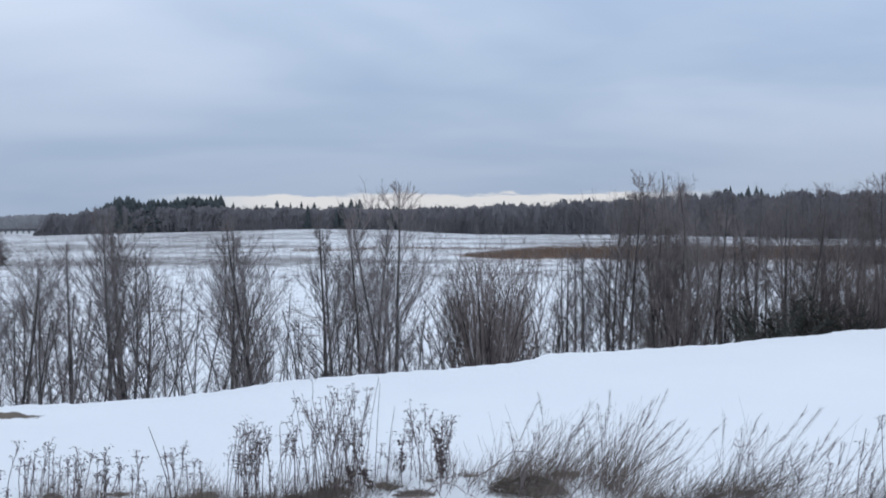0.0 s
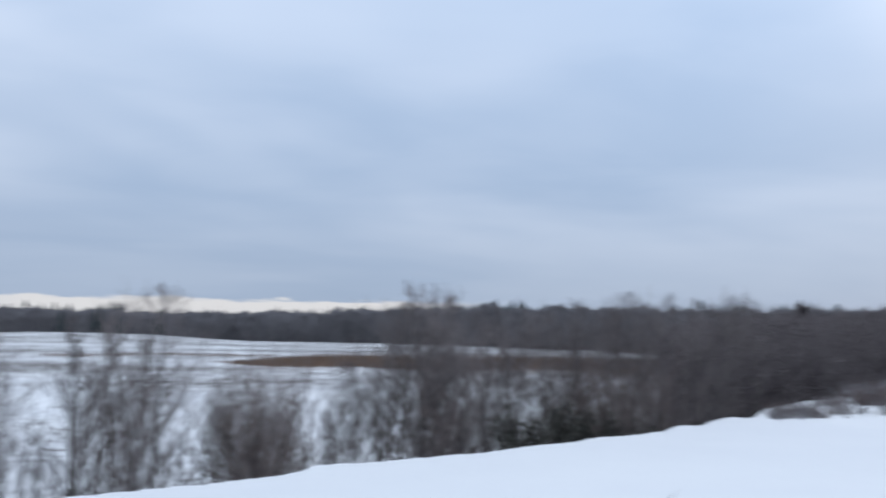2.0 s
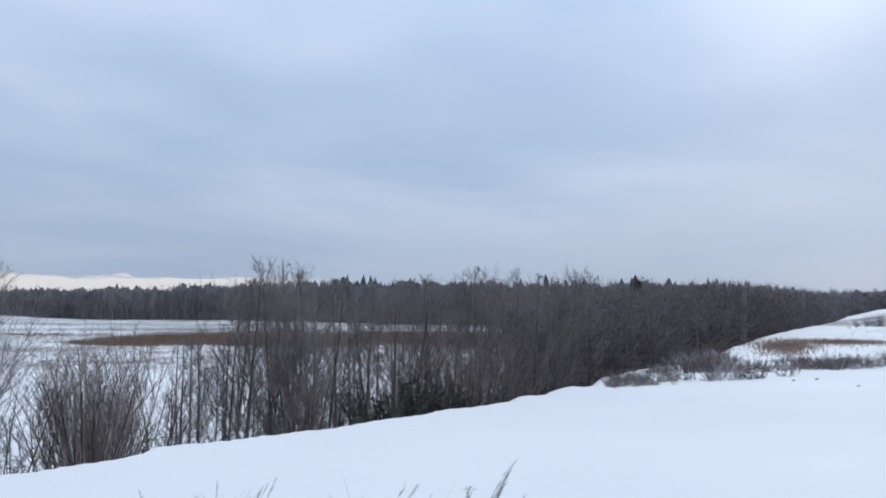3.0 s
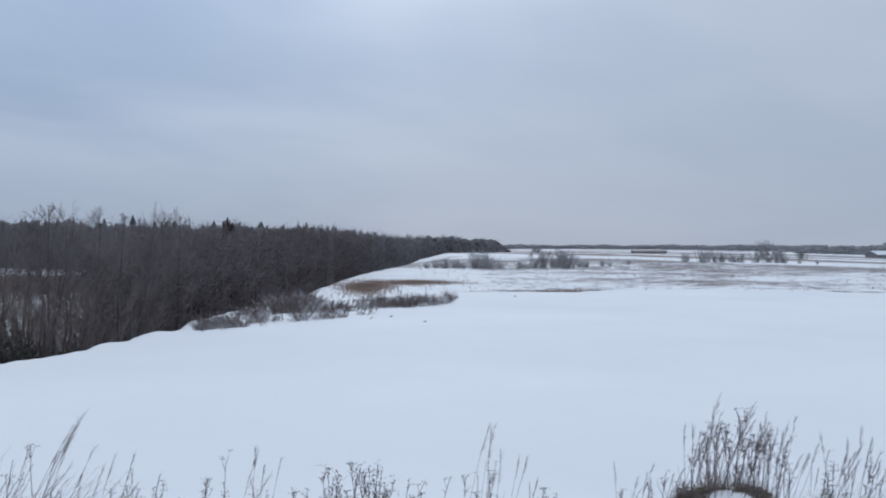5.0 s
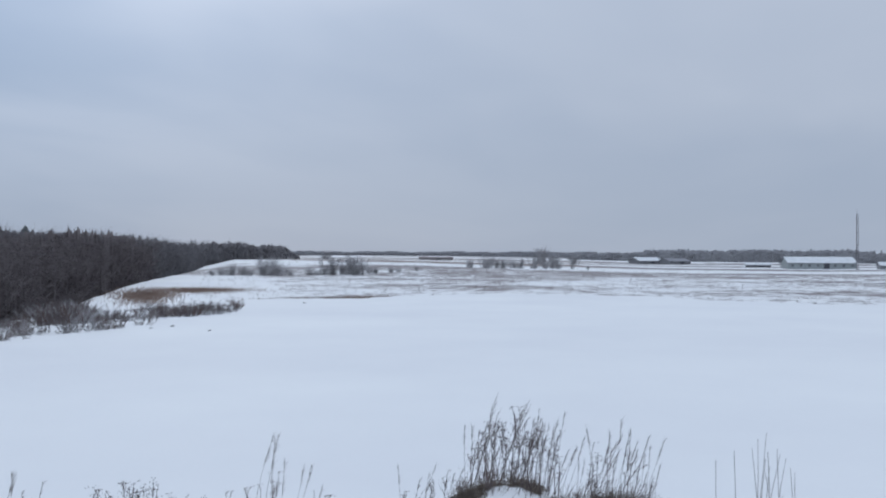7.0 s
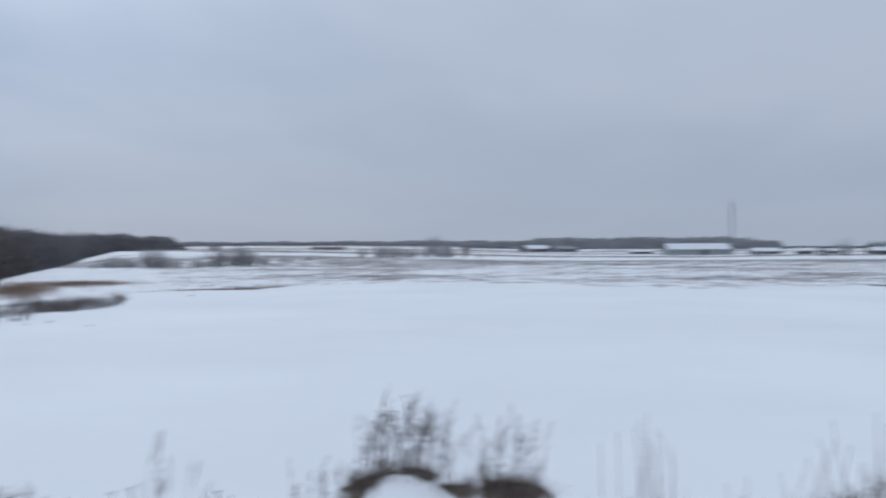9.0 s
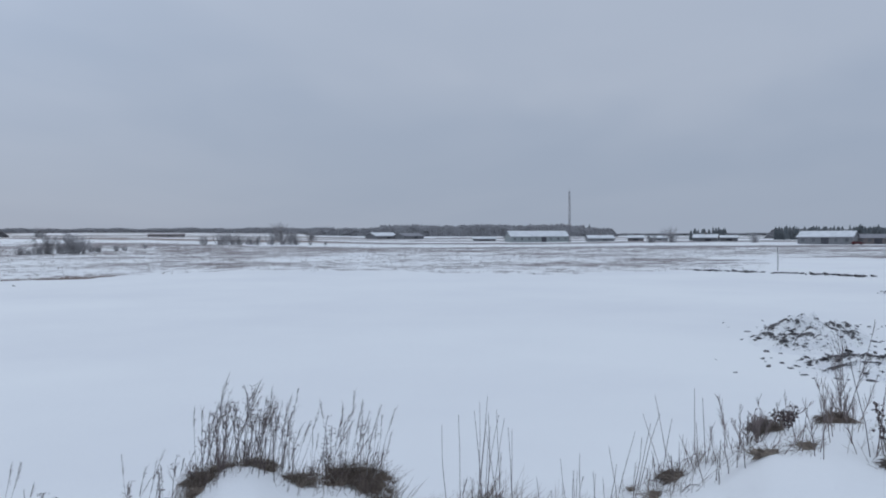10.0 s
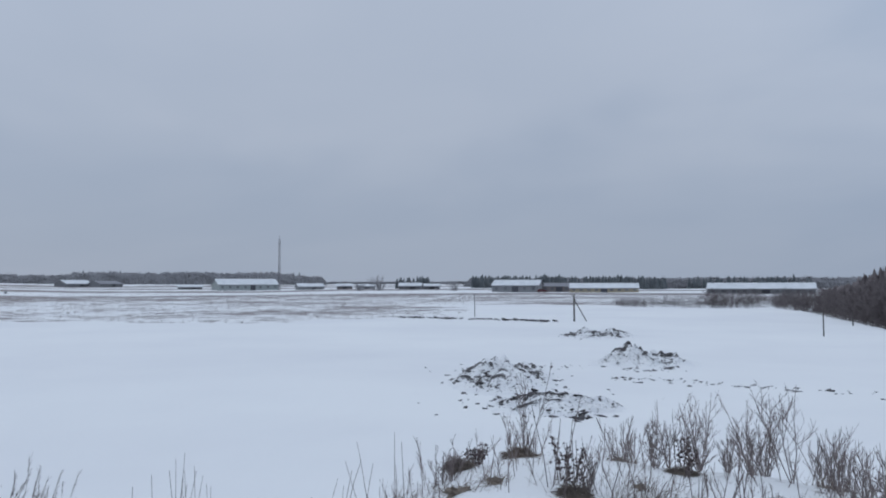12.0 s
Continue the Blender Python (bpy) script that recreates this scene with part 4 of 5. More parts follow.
FIELD_BUSH = [round_bush(500 + i) for i in range(3)]
BUSH_TALL = [max(v.co.z for v in me.vertices) for me in FIELD_BUSH]
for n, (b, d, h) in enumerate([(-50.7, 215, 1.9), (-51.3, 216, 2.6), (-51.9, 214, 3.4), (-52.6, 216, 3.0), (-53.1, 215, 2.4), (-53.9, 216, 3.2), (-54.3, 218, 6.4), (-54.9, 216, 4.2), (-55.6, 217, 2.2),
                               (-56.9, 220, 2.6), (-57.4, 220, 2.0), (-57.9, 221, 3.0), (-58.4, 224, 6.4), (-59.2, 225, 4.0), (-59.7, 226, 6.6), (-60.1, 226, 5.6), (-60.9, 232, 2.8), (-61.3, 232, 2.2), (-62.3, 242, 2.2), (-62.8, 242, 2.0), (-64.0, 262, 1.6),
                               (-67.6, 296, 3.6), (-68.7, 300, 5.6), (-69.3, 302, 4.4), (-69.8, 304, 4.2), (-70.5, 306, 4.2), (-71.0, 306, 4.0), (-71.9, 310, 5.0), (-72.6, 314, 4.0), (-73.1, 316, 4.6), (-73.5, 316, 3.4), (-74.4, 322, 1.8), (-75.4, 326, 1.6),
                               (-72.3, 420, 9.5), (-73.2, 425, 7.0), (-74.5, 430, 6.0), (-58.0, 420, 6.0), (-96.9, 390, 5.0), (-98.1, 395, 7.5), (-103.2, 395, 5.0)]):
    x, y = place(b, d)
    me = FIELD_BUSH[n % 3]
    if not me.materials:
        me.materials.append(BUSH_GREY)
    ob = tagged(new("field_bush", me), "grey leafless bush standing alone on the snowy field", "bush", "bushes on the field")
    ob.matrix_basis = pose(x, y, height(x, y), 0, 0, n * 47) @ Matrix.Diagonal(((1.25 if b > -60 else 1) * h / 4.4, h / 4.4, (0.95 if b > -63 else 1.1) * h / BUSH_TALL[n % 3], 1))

# low shrubs on the slope of the terrace edge
LOW_SHRUB = [bush(520 + i, 1.0, 9, 1.8, 6, True, 0.0036) for i in range(4)]
rnd = random.Random(23)
for n in range(560):
    b = -35.9 - 16.6 * rnd.random() ** 0.85
    rim = float(np.interp(b, [a for a, _ in RIM], [q for _, q in RIM]))
    deep = float(np.interp(-b, [33, 37, 40, 43, 46, 50, 52.5], [3, 7, 20, 30, 20, 16, 12]))
    x, y = place(b, (rim if b > -51.9 else 53) + 1.0 + deep * rnd.random())
    thick = float(value_noise(np.array([x * 0.55]), np.array([y * 0.55]), 51)[0])
    if edge_side(np.array([x]), np.array([y]))[0] > -0.7 or thick < -0.5 + 0.5 * rnd.random():
        continue
    me = LOW_SHRUB[n % 4]
    if not me.materials:
        me.materials.append((SHRUB_RED, TWIG_BELT, BUSH_GREY, TWIG)[n % 4])
    tall = 0.25 + 0.55 * rnd.random() ** 1.5 + 0.35 * max(0, thick) + (0.5 if -43.5 < b < -40 and rnd.random() < 0.5 else 0)
    ob = tagged(new("low_shrub", me), "low twiggy dark shrub poking out of the snow", "shrub", "shrubs on the slope")
    ob.matrix_basis = pose(x, y, height(x, y) - 0.05, 0, 0, rnd.uniform(0, 360)) @ Matrix.Diagonal((tall * 1.3, tall * 1.3, tall, 1))


# ---- reeds and meadow grass ----
def blades(name, label, mat, spots, category):
    st = Strands()
    rnd = random.Random(31)
    zs = land(np.array([s[0] for s in spots]), np.array([s[1] for s in spots]))[0]
    for (x, y, h, r), z in zip(spots, zs):
        p = Vector((x, y, float(z) - 0.05))
        st.tube([p, p + Vector((rnd.gauss(0, 0.13) * h, rnd.gauss(0, 0.13) * h, h))], r, r * 0.3, 3)
    tagged(part(name, st.mesh(name), mat), label, category, kind="stuff")


rnd = random.Random(29)
reeds = []
for _ in range(17000):
    b = -1.5 - 31 * rnd.random() ** 0.85
    mid = 201 + 5 * math.sin(b * 0.5)
    wide = float(np.interp(-b, [1.5, 4, 9, 20, 33], [6, 22, 36, 38, 36]))
    x, y = place(b, mid + rnd.uniform(-1, 1) * wide)
    reeds.append((x, y, rnd.uniform(0.9, 1.8) * min(1, 0.4 + 0.12 * (-b - 1.5)), 0.045))
for _ in range(1200):
    b = rnd.uniform(-4, 10)
    x, y = place(b, rnd.gauss(250 + 6 * math.sin(b * 0.6), 3.5))
    reeds.append((x, y, rnd.uniform(0.5, 1.0), 0.04))
blades("reed_bed", "band of rust-brown dead reeds across the snowy meadow", REED, reeds, "reeds")
tan = []
for n in range(9000):
    if n % 5 < 2:
        b, d = rnd.gauss(-46.6, 0.95), rnd.gauss(97, 10)
    elif n % 5 < 4:
        b, d = rnd.gauss(-49.8, 1.6), rnd.gauss(112, 5.5)
    else:
        b = rnd.uniform(-63, -52.5)
        d = float(np.interp(b, [a for a, _ in RIM], [q for _, q in RIM])) + rnd.gauss(6.5, 1.2)
    x, y = place(b, d)
    tan.append((x, y, rnd.uniform(0.12, 0.42) * (1 if n % 5 < 4 else 0.7), 0.025))
blades("sedge_patch", "tan patch of dead sedge beside the terrace", SEDGE, tan, "sedge")
tuft = []
for _ in range(2600):   # grass tips through the meadow's snow
    b, d = rnd.uniform(-20, 33), 34 + 240 * rnd.random() ** 0.8
    x, y = place(b, d)
    for _ in range(3):
        tuft.append((x + rnd.gauss(0, 0.15), y + rnd.gauss(0, 0.15), rnd.uniform(0.15, 0.4), 0.012 + d * 0.00012))
for _ in range(2600):
    b, d = rnd.uniform(-104, -50), 84 + 250 * rnd.random() ** 1.2
    x, y = place(b, d)
    for _ in range(3):
        tuft.append((x + rnd.gauss(0, 0.2), y + rnd.gauss(0, 0.2), rnd.uniform(0.1, 0.3), 0.012 + d * 0.00012))
blades("meadow_grass", "dead grass tips poking through thin snow", STRAW, tuft, "grass")


# ---- farm ----
def box(bm, x0, x1, y0, y1, z0, z1):
    vs = [bm.verts.new(p) for p in ((x0, y0, z0), (x1, y0, z0), (x1, y1, z0), (x0, y1, z0), (x0, y0, z1), (x1, y0, z1), (x1, y1, z1), (x0, y1, z1))]
    for f in ((3, 2, 1, 0), (4, 5, 6, 7), (0, 1, 5, 4), (1, 2, 6, 5), (2, 3, 7, 6), (3, 0, 4, 7)):
        bm.faces.new([vs[i] for i in f])


def planked(c1, c2):
    return speckled(c1, c2, 1.2, 0.85, 0.01, stretch=(3, 3, 0.2), vary=0.1)


WALL_GREEN = material("pale_green_cladding", planked((0.28, 0.305, 0.30), (0.36, 0.385, 0.38)))
WALL_GREY = material("grey_weathered_boards", planked((0.22, 0.225, 0.235), (0.31, 0.31, 0.315)))
WALL_BROWN = material("brown_boards", planked((0.19, 0.165, 0.16), (0.27, 0.235, 0.23)))
WALL_YELLOW = material("ochre_plaster", planked((0.36, 0.31, 0.22), (0.44, 0.38, 0.28)))
ROOF_GREY = material("bare_slate_roof", speckled((0.22, 0.22, 0.24), (0.32, 0.315, 0.33), 1.0, 0.8, 0.01, vary=0.1))
# window tone lightened, so that distance haze lies in its colour
WINDOW_HAZED = material("hazed_window", speckled((0.13, 0.135, 0.145), (0.19, 0.195, 0.205), 2, 0.5))
DARK = material("dark_opening", speckled((0.07, 0.07, 0.08), (0.12, 0.12, 0.13), 2, 0.6))
METAL = material("galvanised_steel", speckled((0.16, 0.15, 0.16), (0.26, 0.25, 0.26), 3, 0.5))
POLEWOOD = material("weathered_pole_wood", speckled((0.07, 0.062, 0.058), (0.15, 0.135, 0.125), 5, 0.9, 0.005, stretch=(1, 1, 0.15)))
RED_PAINT = material("dark_red_paint", speckled((0.10, 0.03, 0.03), (0.14, 0.045, 0.04), 2, 0.4))
TYRE = material("black_rubber", speckled((0.02, 0.02, 0.02), (0.035, 0.035, 0.035), 9, 0.9))


def barn(bearing, dist, length, depth, eave, ridge, wall, roof, label, turn=0.0, openings=6, name="barn", snow=True, chimney=False):
    """A gabled farm building whose long side faces the watcher."""
    x, y = place(bearing, dist)
    e = thing(name, x, y, height(x, y) - 0.1, label, "farm building", "farm buildings", bearing + turn)
    l, w = length / 2, depth / 2
    bm = bmesh.new()
    box(bm, -l, l, -w, w, 0, eave)
    bmesh.ops.delete(bm, geom=[f for f in bm.faces if f.calc_center_median().z > eave - 0.01], context="FACES_ONLY")
    for sx in (-l, l):
        bm.faces.new([bm.verts.new(p) for p in ((sx, -w, eave), (sx, w, eave), (sx, 0, ridge))])
    part("wall", from_bm("wall", bm), wall, e)
    bm = bmesh.new()
    ov, th = 0.5, 0.22
    drop = (ridge - eave) / w * ov
    for sgn in (-1, 1):
        for lift_, lo, hi in ((0, -l - ov, l + ov),):
            a = [(lo, sgn * (w + ov), eave - drop), (hi, sgn * (w + ov), eave - drop), (hi, 0, ridge), (lo, 0, ridge)]
            vs = [bm.verts.new(p) for p in a] + [bm.verts.new((p[0], p[1], p[2] + th)) for p in a]
            for f in ((3, 2, 1, 0), (4, 5, 6, 7), (0, 1, 5, 4), (1, 2, 6, 5), (2, 3, 7, 6), (3, 0, 4, 7)):
                bm.faces.new([vs[i] for i in f])
    bmesh.ops.recalc_face_normals(bm, faces=bm.faces)
    rf = part("roof", from_bm("roof", bm), roof, e)
    if snow:
        bm = bmesh.new()
        for sgn in (-1, 1):
            a = [(-l - 0.4, sgn * (w + 0.42), eave - drop * 0.85), (l + 0.4, sgn * (w + 0.42), eave - drop * 0.85), (l + 0.4, 0, ridge), (-l - 0.4, 0, ridge)]
            vs = [bm.verts.new((p[0], p[1], p[2] + th + 0.004)) for p in a] + [bm.verts.new((p[0] * 0.995, p[1] * 0.985, p[2] + th + 0.2)) for p in a]
            for f in ((3, 2, 1, 0), (4, 5, 6, 7), (0, 1, 5, 4), (1, 2, 6, 5), (2, 3, 7, 6), (3, 0, 4, 7)):
                bm.faces.new([vs[i] for i in f])
        bmesh.ops.recalc_face_normals(bm, faces=bm.faces)
        part("snow_layer", from_bm("snow_layer", bm), SNOW_CAP, rf, "white snow lying on the roof")
    for k in range(openings):
        cx = -l + length * (k + 0.5) / openings
        big = k == openings // 2
        hw, z0, z1 = (1.4, 0.05, min(eave - 0.3, 3.0)) if big else (0.6, eave * 0.42, eave * 0.75)
        bm = bmesh.new()
        box(bm, cx - hw, cx + hw, -w - 0.06, -w + 0.02, z0, z1)
        box(bm, cx - hw - 0.1, cx + hw + 0.1, -w - 0.12, -w - 0.03, z1, z1 + 0.12)
        part("door" if big else "window", from_bm("opening", bm), DARK if big else WINDOW_HAZED, e)
    if chimney:
        bm = bmesh.new()
        box(bm, -0.4, 0.4, -0.4, 0.4, ridge - 0.3, ridge + 1.2)
        box(bm, -0.5, 0.5, -0.5, 0.5, ridge + 1.2, ridge + 1.35)
        part("chimney", from_bm("chimney", bm), WALL_BROWN, rf)
    return e


barn(-79.1, 690, 20, 18, 2.2, 4.8, WALL_GREY, ROOF_GREY, "low grey barn with a snow-covered gable roof", 28)
barn(-80.9, 684, 18, 18, 2.2, 4.4, WALL_GREY, ROOF_GREY, "low grey barn with a bare slate roof", 32, snow=False)
barn(-89.45, 500, 34, 18, 3.2, 6.2, WALL_GREEN, ROOF_GREY, "long pale green cattle barn with snow on its roof", 14, 8)
barn(-86.0, 540, 14, 8, 1.4, 2.4, WALL_GREY, ROOF_GREY, "low storage shed with snow on its roof", 0, 4, "shed")
barn(-93.6, 480, 14, 11, 1.7, 3.2, WALL_GREY, ROOF_GREY, "grey farmhouse with a snowy roof", 10, 4, "farmhouse", chimney=True)
barn(-95.9, 455, 8, 8, 1.5, 2.6, WALL_BROWN, ROOF_GREY, "small brown cottage with a snowy roof", 0, 3, "cottage", chimney=True)
barn(-97.3, 470, 9, 7, 1.3, 2.3, WALL_GREY, ROOF_GREY, "low grey outhouse with a snowy roof", 12, 3, "shed")
barn(-100.3, 430, 11, 9, 1.6, 3.0, WALL_GREY, ROOF_GREY, "grey cottage with a snowy roof", -6, 4, "cottage", chimney=True)
barn(-101.7, 436, 8, 8, 1.5, 2.5, WALL_GREY, ROOF_GREY, "small grey shed with a snowy roof", 0, 3, "shed")
barn(-107.45, 372, 20, 14, 2.9, 5.0, WALL_GREY, ROOF_GREY, "large grey barn with a snow-covered roof", -10, 5)
barn(-109.95, 380, 12, 10, 2.5, 3.9, WALL_BROWN, ROOF_GREY, "brown barn with a bare roof", 0, 4, snow=False)
barn(-113.1, 368, 28, 12, 1.8, 3.6, WALL_YELLOW, ROOF_GREY, "long ochre cattle shed with a snowy roof", 0, 9, "cattle_shed")
barn(-122.8, 330, 36, 14, 1.7, 3.6, WALL_GREY, ROOF_GREY, "long barn with snow on its roof behind dark bushes", 0, 10)
barn(-65.3, 620, 24, 8, 1.3, 2.1, WALL_BROWN, WALL_BROWN, "distant low brown shed on the snowy field", 0, 6, "shed", snow=False)


def mast(bearing, dist, h):
    x, y = place(bearing, dist)
    e = thing("lattice_mast", x, y, height(x, y), "tall thin grey radio mast above the farm", "mast", turn=20)
    w = 0.55
    for i in range(3):
        a = 2 * math.pi * i / 3
        st = Strands().tube([Vector((math.cos(a) * w, math.sin(a) * w, 0)), Vector((math.cos(a) * w * 0.8, math.sin(a) * w * 0.8, h))], 0.13, 0.11, 5)
        part("leg", st.mesh("leg"), METAL, e)
    for k in range(int(h / 1.2)):
        st = Strands()
        for i in range(3):
            a, b = 2 * math.pi * i / 3, 2 * math.pi * (i + 1) / 3
            st.tube([Vector((math.cos(a) * w, math.sin(a) * w, k * 1.2)), Vector((math.cos(b) * w, math.sin(b) * w, k * 1.2 + 1.1))], 0.05, 0.05, 3)
        part("lattice_brace", st.mesh("brace"), METAL, e)
    part("antenna", Strands().tube([Vector((0, 0, h - 0.5)), Vector((0, 0, h + 2))], 0.09, 0.05, 5).mesh("antenna"), METAL, e)


mast(-91.62, 440, 26.0)


def pole(bearing, dist, h, label, stay=False, r=0.09, cap=True):
    x, y = place(bearing, dist)
    e = thing("wooden_pole", x, y, height(x, y), label, "pole", "poles across the snow")
    part("post", Strands().tube([Vector((0, 0, -0.3)), Vector((0.01, 0, h * 0.5)), Vector((0.02, 0.01, h))], r, r * 0.75, 8).mesh("post"), POLEWOOD, e)
    if cap:
        part("cap", Strands().tube([Vector((0.02, 0.01, h)), Vector((0.02, 0.01, h + 0.06))], r * 0.9, r * 0.3, 8).mesh("cap"), POLEWOOD, e)
    if stay:
        a = radians(bearing)
        rt = Vector((math.cos(a), math.sin(a), 0))
        part("brace", Strands().tube([rt * 1.15 + Vector((0, 0, -0.2)), Vector((0.02, 0, h * 0.86))], r * 0.55, r * 0.5, 6).mesh("brace"), POLEWOOD, e)


pole(-111.14, 75.5, 2.25, "weathered wooden pole with a slanting brace in the snow", True)
pole(-104.57, 86, 2.2, "thin weathered pole standing in the snow", r=0.04)
pole(-126.33, 57.6, 1.45, "grey wooden post standing in the snow", r=0.045)
pole(-127.96, 73.0, 1.0, "short grey wooden post near the thicket", r=0.05)


def parked_car(bearing, dist):
    x, y = place(bearing, dist)
    e = thing("parked_car", x, y, height(x, y), "small dark red car parked beside the barn", "car", turn=bearing + 8)
    bm = bmesh.new()
    prof = [(-2.1, 0.35), (2.1, 0.35), (2.15, 0.75), (1.2, 0.92), (0.6, 1.42), (-1.1, 1.45), (-1.9, 0.95), (-2.15, 0.85)]
    a = [bm.verts.new((px, -0.82, pz)) for px, pz in prof]
    b = [bm.verts.new((px, 0.82, pz)) for px, pz in prof]
    bm.faces.new(a)
    bm.faces.new(b[::-1])
    for i in range(len(prof)):
        j = (i + 1) % len(prof)
        bm.faces.new((a[j], a[i], b[i], b[j]))
    part("body", from_bm("body", bm), RED_PAINT, e)
    for wx in (-1.3, 1.3):
        for wy in (-0.78, 0.78):
            part("wheel", Strands().tube([Vector((wx, wy - 0.1, 0.32)), Vector((wx, wy + 0.1, 0.32))], 0.32, 0.32, 12).mesh("wheel"), TYRE, e)
    for wx0, wx1 in ((-1.0, -0.3), (-0.2, 0.55)):
        bm = bmesh.new()
        box(bm, wx0, wx1, -0.85, -0.81, 0.98, 1.32)
        part("side_window", from_bm("side_window", bm), DARK, e)


parked_car(-109.05, 352)


def bridge(bearing, dist, length):
    """A low road bridge on many piers, far across the ice."""
    x, y = place(bearing, dist)
    e = thing("low_bridge", x, y, height(x, y), "long low dark bridge on many piers over the snow", "bridge", turn=bearing)
    bm = bmesh.new()
    box(bm, -length / 2, length / 2, -3, 3, 3.4, 4.6)
    part("deck", from_bm("deck", bm), DARK, e)
    n = int(length / 5)
    bm = bmesh.new()
    box(bm, -0.6, 0.6, -2.5, 2.5, -0.5, 3.4)
    pier = from_bm("pier", bm)
    pier.materials.append(DARK)
    for k in range(n + 1):
        ob = new("pier", pier)
        ob.parent = e
        ob.location.x = -length / 2 + length * k / n
    for sy in (-2.9, 2.9):
        bm = bmesh.new()
        box(bm, -length / 2, length / 2, sy - 0.08, sy + 0.08, 5.4, 5.55)
        part("railing", from_bm("railing", bm), METAL, e)


bridge(27.4, 900, 90)


# ---- spoil heaps: clods on them and trails of clods over the snow ----
def clod_mesh(seed):
    rnd = random.Random(seed)
    bm = bmesh.new()
    bmesh.ops.create_icosphere(bm, subdivisions=1, radius=1.0)
    for v in bm.verts:
        v.co *= rnd.uniform(0.6, 1.25)
        v.co.z *= 0.6
    return from_bm("clod", bm)


CLODS = [clod_mesh(i) for i in range(6)]
for me in CLODS:
    me.materials.append(SOIL)
rnd = random.Random(41)


def spoil_heap(bearing, dist, h, wide, deep, seed, label, clods=60):
    """A tipped heap of earth under thin snow, with torn dark crests."""
    cx, cy = place(bearing, dist)
    a = radians(bearing)
    n = 110
    u, v = np.meshgrid(np.linspace(-1.7, 1.7, n), np.linspace(-1.7, 1.7, n))
    fx, fy = u * wide, v * deep           # across, away from the watcher
    wx = cx + np.cos(a) * fx - np.sin(a) * fy
    wy = cy + np.sin(a) * fx + np.cos(a) * fy
    r2 = u ** 2 + v ** 2 + 0.35 * value_noise(u * 1.6 + seed, v * 1.6, seed + 3)
    g = np.exp(-np.clip(1.5 * r2, 0, 9) ** 1.3) * smooth_np((1.62 - np.hypot(u, v)) / 0.5)
    lump = value_noise(fx * 1.2 + seed, fy * 1.0, seed) * 0.24 + value_noise(fx * 2.9, fy * 2.4, seed + 1) * 0.2 + value_noise(fx * 7, fy * 6, seed + 2) * 0.09
    bend_ = value_noise(fx * 0.8, fy * 0.8, seed + 4)
    crest = 1 - np.abs(value_noise(fx * 1.7 + bend_, fy * 2.6 + bend_, seed + 6))
    crest = smooth_np((crest - 0.74) / 0.2)
    spread = smooth_np(g * 4)
    top = h * g * np.clip(0.66 + 1.7 * lump, 0.1, 2) + 0.13 * crest * spread
    ground = land(wx.ravel(), wy.ravel())[0].reshape(n, n)
    z = ground - 0.015 + top
    torn = spread * (0.33 + 0.52 * crest * smooth_np(0.62 + 1.1 * value_noise(fx * 1.5, fy * 1.5, seed + 9)))
    verts = np.stack([wx - cx, wy - cy, z], -1).reshape(-1, 3).tolist()
    faces = [(r * n + c, r * n + c + 1, (r + 1) * n + c + 1, (r + 1) * n + c) for r in range(n - 1) for c in range(n - 1)]
    me = mesh_of("earth_mound", verts, faces, True)
    col = me.attributes.new("cover", "FLOAT_COLOR", "POINT")
    rgba = np.zeros((n * n, 4))
    rgba[:, 1], rgba[:, 3] = torn.ravel(), 1
    col.data.foreach_set("color", rgba.ravel())
    ob = tagged(part("earth_mound", me, HEAP), label, "earth mound", "earth mounds")
    ob.location = (cx, cy, 0)
    pick = (g ** 0.55 * (0.25 + crest)).ravel()
    for k in np.random.default_rng(seed).choice(n * n, clods, False, pick / pick.sum()):
        s = 0.025 + 0.095 * rnd.random() ** 2.2
        c = new("clod", CLODS[rnd.randrange(6)])
        c.parent = ob
        c.matrix_basis = pose(*verts[k], rnd.uniform(-25, 25), rnd.uniform(-25, 25), rnd.uniform(0, 360)) @ Matrix.Diagonal((s * rnd.uniform(1, 1.9), s, s * 0.8, 1))


spoil_heap(-106.5, 29.8, 0.62, 1.45, 3.8, 31, "low heap of dark earth under patchy snow", 110)
spoil_heap(-109.6, 23.4, 0.30, 1.5, 1.7, 47, "small heap of torn dark clods under snow", 90)
spoil_heap(-115.6, 36.5, 1.1, 1.8, 2.2, 66, "rounded heap of earth with torn dark faces under snow")
spoil_heap(-112.6, 54.0, 0.5, 1.9, 2.6, 71, "flat snowy heap with a few dark clods")


def clod_trail(label, spots):
    cx, cy = spots[0][:2]
    e = thing("clod_trail", cx, cy, 0.0, label, "earth clods", "clod trails")
    for x, y, s in spots:
        ob = new("clod", CLODS[rnd.randrange(6)])
        ob.parent = e
        ob.matrix_basis = pose(x - cx, y - cy, height(x, y) + s * 0.02, rnd.uniform(-20, 20), rnd.uniform(-20, 20), rnd.uniform(0, 360)) @ Matrix.Diagonal((s * rnd.uniform(1, 2.2), s, s * 0.8, 1))


